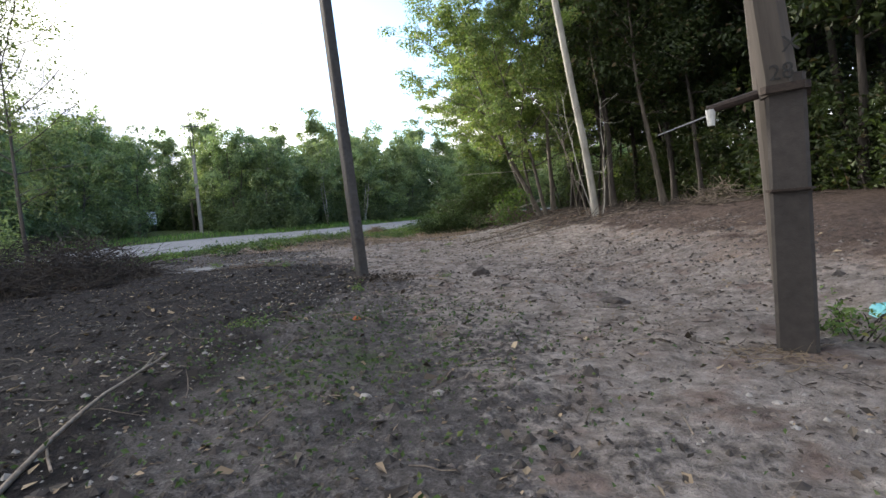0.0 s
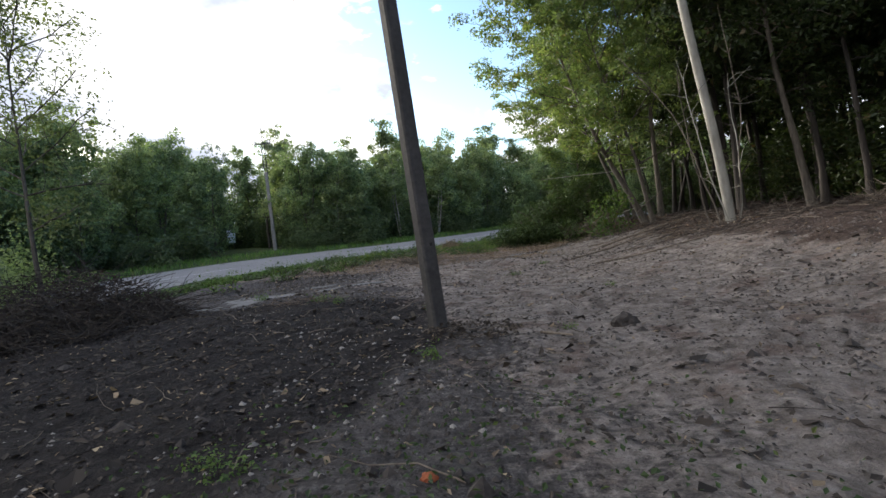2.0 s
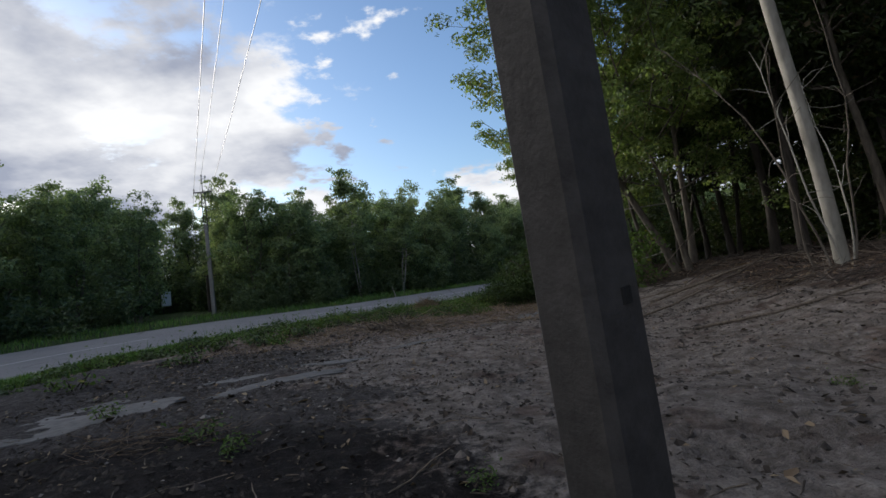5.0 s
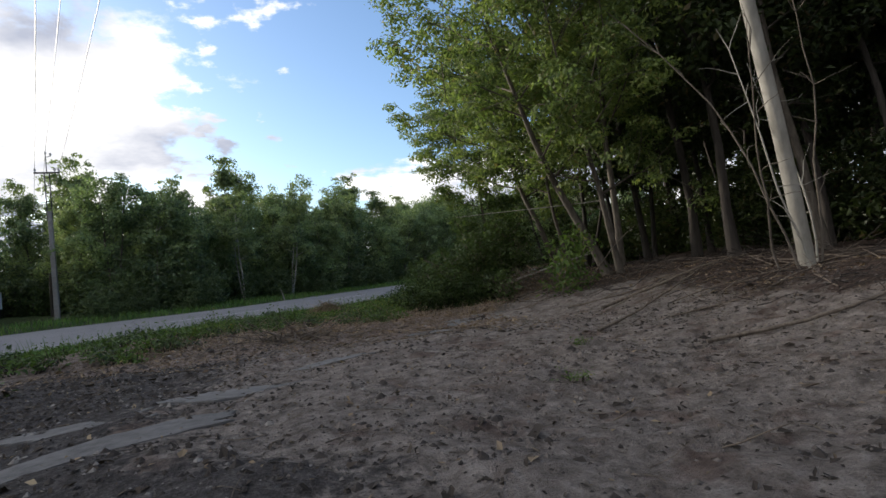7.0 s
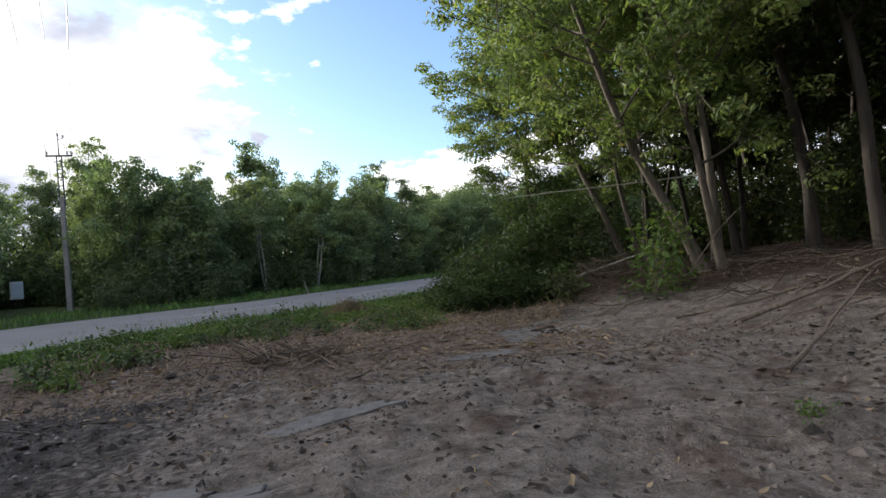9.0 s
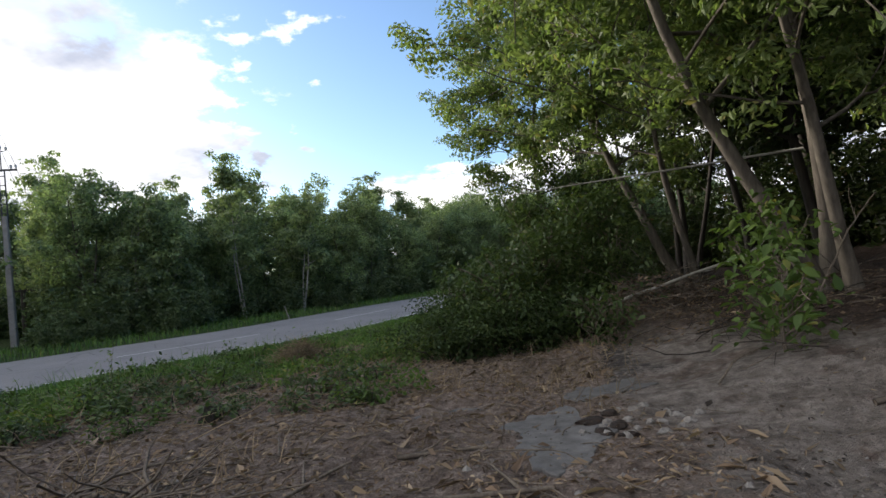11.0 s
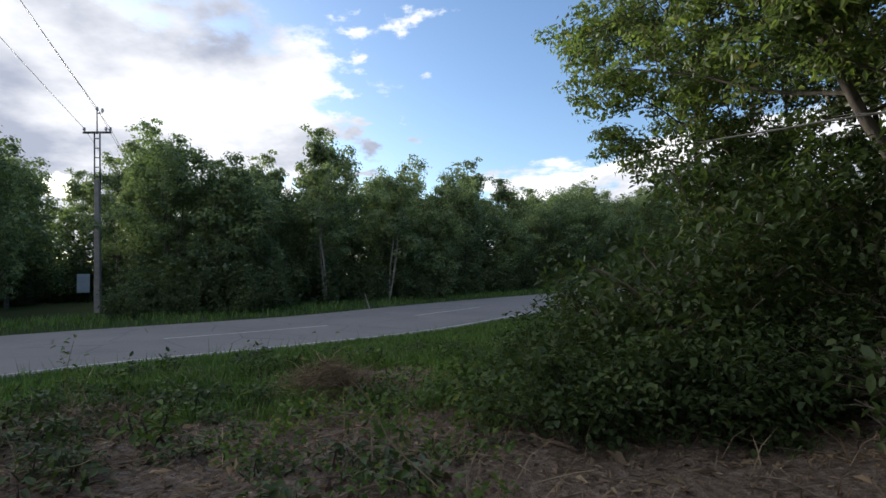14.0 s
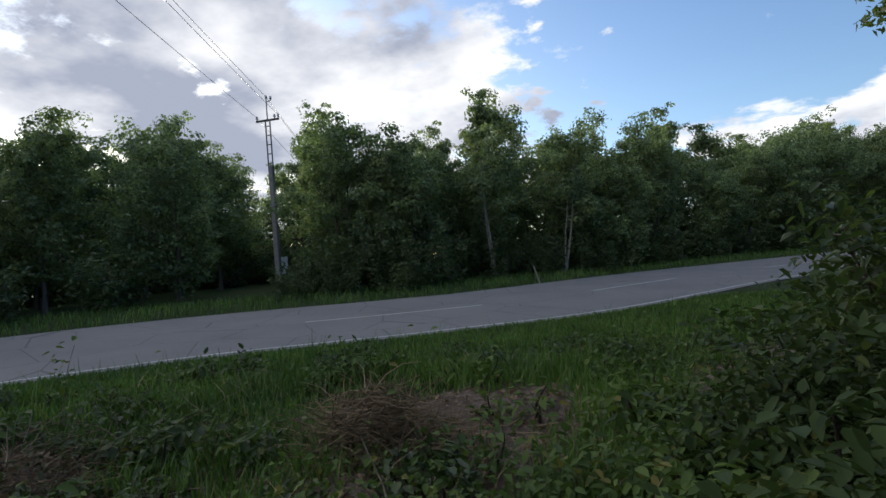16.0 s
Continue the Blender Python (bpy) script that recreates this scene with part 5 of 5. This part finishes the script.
def branch(name, label, points, r0, r1, mat, seed, side=3, group="fallen branches"):
    """A crooked branch lying on the ground through the points (x, y, height over ground)."""
    r = np.random.default_rng(seed)
    p = smooth_line([(x, y, zat(x, y) + h) for x, y, h in points], 5)
    p[:, :2] += r.normal(size=(len(p), 2)) * r0 * 0.5
    ob = thing(name, label, "branch", (0, 0, 0), group)
    put("stem", quick_mesh("stem", *tube(p, np.linspace(r0, r1, len(p)), 6), mat, True), ob)
    for _ in range(side):
        m = r.integers(1, len(p) - 1)
        d = p[m] - p[m - 1]
        e = bent(p[m], d / np.linalg.norm(d) + np.array([*r.normal(size=2) * 0.6, 0.15]), r.uniform(0.2, 0.6), r, 3, 0.12)
        put("side_twig", quick_mesh("side_twig", *tube(e, np.linspace(r1, r1 * 0.4, 4), 6), mat, True), ob)
    return ob


branch("fallen_branch", "long crooked grey branch lying on sand", ((1.5, 12.75, 0.03), (2.3, 12.45, 0.04), (3.2, 12.4, 0.04), (4.4, 12.8, 0.06), (5.6, 13.6, 0.05)), 0.021, 0.011, TWIG, 801)
branch("fallen_branch", "long thin branch lying along the bank", ((2.2, 16.3, 0.04), (3.0, 16.2, 0.1), (4.2, 16.5, 0.12), (5.6, 17.0, 0.1)), 0.03, 0.012, TWIG, 802)
branch("fallen_branch", "short thick branch on the bank", ((1.2, 14.4, 0.03), (2.4, 15.3, 0.06), (4.4, 16.7, 0.06)), 0.022, 0.012, TWIG, 803)
branch("fallen_bough", "pale barkless bough lying under the maples", ((2.0, 22.1, 0.3), (3.0, 21.8, 0.42), (4.6, 21.2, 0.5)), 0.03, 0.02, BARK_PALE, 804)
branch("hanging_bough", "pale dead bough caught in the maple crown", ((4.5, 20.3, 1.75), (3.2, 21.1, 2.05), (2.1, 21.9, 2.3), (1.2, 22.6, 2.4)), 0.018, 0.007, BARK_PALE, 805)
branch("fallen_stick", "long thin stick lying across dark soil", ((-1.6, 1.5, 0.02), (-1.73, 2.3, 0.03), (-1.9, 3.48, 0.03)), 0.014, 0.009, TWIG, 806, 1)
branch("fallen_stick", "thin stick lying in the soil", ((-1.5, 1.7, 0.02), (-2.0, 2.3, 0.02)), 0.007, 0.004, TWIG, 807, 0)
branch("fallen_stick", "short broken stick on sand", ((0.05, 6.8, 0.015), (0.3, 6.6, 0.02)), 0.014, 0.01, TWIG, 808, 0)
branch("fallen_stick", "brown stick lying in wood chips", ((-0.95, 16.95, 0.02), (-0.2, 16.9, 0.02)), 0.018, 0.012, TWIG, 809, 1)
branch("fallen_stick", "brown stick lying in wood chips", ((-1.0, 17.7, 0.02), (-0.4, 17.65, 0.02)), 0.016, 0.011, TWIG, 810, 1)
branch("fallen_stick", "thin brown stick lying in wood chips", ((-1.9, 16.8, 0.03), (-1.3, 17.7, 0.05)), 0.014, 0.008, TWIG, 811, 1)
branch("fallen_stick", "crooked stick sunk in sand", ((2.0, 17.2, 0.02), (2.9, 16.9, 0.03), (4.0, 16.6, 0.04)), 0.022, 0.012, TWIG, 812, 2)
branch("fallen_stick", "stick on the sandy bank", ((2.2, 14.4, 0.02), (3.2, 14.2, 0.02)), 0.013, 0.008, TWIG, 813, 1)
branch("fallen_stick", "bare stick sticking out of the litter", ((1.6, 18.2, 0.02), (2.0, 18.5, 0.08), (2.5, 18.8, 0.05)), 0.012, 0.008, TWIG, 814, 0)
branch("leaning_stick", "thin pale stick leaning over the litter", ((3.4, 19.2, 0.15), (4.3, 19.6, 0.7), (5.0, 19.9, 1.0)), 0.014, 0.006, TWIG, 815, 3)
for k in range(44):
    x, y = wr.uniform(2.4, 7.2), wr.uniform(12.0, 20.5)
    g = wr.uniform(-1.5, 1.5)
    ln = wr.uniform(0.6, 1.7)
    branch("cut_branch", "thin cut branch lying on the bank", ((x, y, 0.03), (x + ln * 0.5 * math.cos(g + 0.25), y + ln * 0.5 * math.sin(g + 0.25), 0.09), (x + ln * math.cos(g), y + ln * math.sin(g), 0.06)), 0.010, 0.005, TWIG, 830 + k, 2)


# ---- small single things ----
def lump(name, label, category, x, y, sx, sy, sz, mat, seed, group=""):
    bm = bmesh.new()
    bmesh.ops.create_icosphere(bm, subdivisions=3, radius=1.0)
    for v in bm.verts:
        k = 1 + 0.35 * noise.noise(v.co * 1.6 + Vector((seed, 0, 0))) + 0.18 * noise.noise(v.co * 4.5 + Vector((0, seed, 0)))
        v.co = Vector((v.co.x * sx * k, v.co.y * sy * k, max(v.co.z, -0.35) * sz * k))
    me = bpy.data.meshes.new(name)
    bm.to_mesh(me)
    bm.free()
    me.materials.append(mat)
    ob = put(name, me, None, label, category, group)
    ob.matrix_world = pose(*sit(x, y), 0, 0, seed * 37)
    return ob


heap("twig_heap", "scraps of dry twigs and grass at the pole foot", 2.12, 2.5, 0.32, 0.26, 0.06, 90, 0.16, STRAW, 712, 0.0025)
heap("soil_heap", "loose soil, roots and dead leaves at the pole foot", -0.6, 7.0, 0.5, 0.35, 0.05, 110, 0.13, TWIG, 711, 0.003, LEAF_DARK, 160)
lump("root_clod", "dark clod of soil with torn roots on sand", "clod", 0.8, 6.97, 0.13, 0.10, 0.09, CLOD_SOIL, 1)
lump("soil_clod", "dark clod of soil with roots", "clod", 3.15, 2.2, 0.2, 0.15, 0.1, CLOD_SOIL, 3, "clods")
lump("soil_clod", "dark clod of soil in the clearing", "clod", 1.9, 4.6, 0.14, 0.1, 0.05, CLOD_SOIL, 4, "clods")
lump("brick_bit", "small orange brick fragment in the soil", "rubble", -0.56, 4.16, 0.035, 0.028, 0.025, ORANGE, 5)
lump("plastic_bag", "crumpled teal plastic bag in weeds", "litter", 3.2, 2.98, 0.10, 0.09, 0.08, TEAL, 6)
lump("tree_stump", "torn grey stump with dead leaves among weeds", "stump", -2.75, 19.4, 0.12, 0.10, 0.13, POLE_WOOD, 7)
lump("pale_stone", "pale stone lying in soil", "stone", -1.55, 8.1, 0.05, 0.04, 0.03, STONE, 8, "stones")
lump("pale_stone", "pale stone lying in soil", "stone", -0.25, 2.35, 0.035, 0.03, 0.02, STONE, 9, "stones")
lump("pale_stone", "pale stone lying in soil", "stone", 0.15, 2.4, 0.03, 0.03, 0.02, STONE, 10, "stones")
for k, (x, y, a) in enumerate(((0.42, 17.95, 0.16), (0.56, 17.78, 0.13), (0.40, 17.66, 0.12), (0.6, 18.02, 0.1), (0.52, 17.55, 0.1))):
    lump("asphalt_chunk", "broken black lump of old asphalt in a hole", "rubble", x, y, a * 0.75, a * 0.5, 0.03, RUST, 20 + k, "broken asphalt")
for k in range(26):
    x, y = wr.normal(0.72, 0.22), wr.normal(17.75, 0.25)
    lump("rubble_stone", "grey stone of the broken paving edge", "rubble", x, y, wr.uniform(0.02, 0.05), wr.uniform(0.02, 0.04), 0.03, STONE, 40 + k, "rubble stones")
mx, my = -5.9, 41.0
marker = thing("verge_marker", "pale bent marker stake standing on the far verge", "marker post", (mx, my, zat(mx, my)), rot=(0, -16, 20))
part("stake", rod_bm((0, 0, -0.1), (0, 0, 0.75), 0.04, 0.02, 8), BARK_PALE, marker)
tall = thing("tall_weed", "single tall thin weed stalk standing in the verge", "weed", sit(-5.6, 23.4))
v, f = tube(bent((0, 0, -0.02), (0.1, 0, 1), 0.75, np.random.default_rng(91), 6, 0.08), np.linspace(0.006, 0.002, 7), 6)
put("stalk", quick_mesh("stalk", v, f, TWIG, True), tall)
tall_leaf = np.random.default_rng(92)
put("leaf_tuft", quick_mesh("leaf_tuft", *broad_leaves(tall_leaf.normal(size=(26, 3)) * [0.06, 0.06, 0.12] + [0.04, 0, 0.55], 0.07, tall_leaf), LEAF_LIGHT, True), tall, kind="stuff")
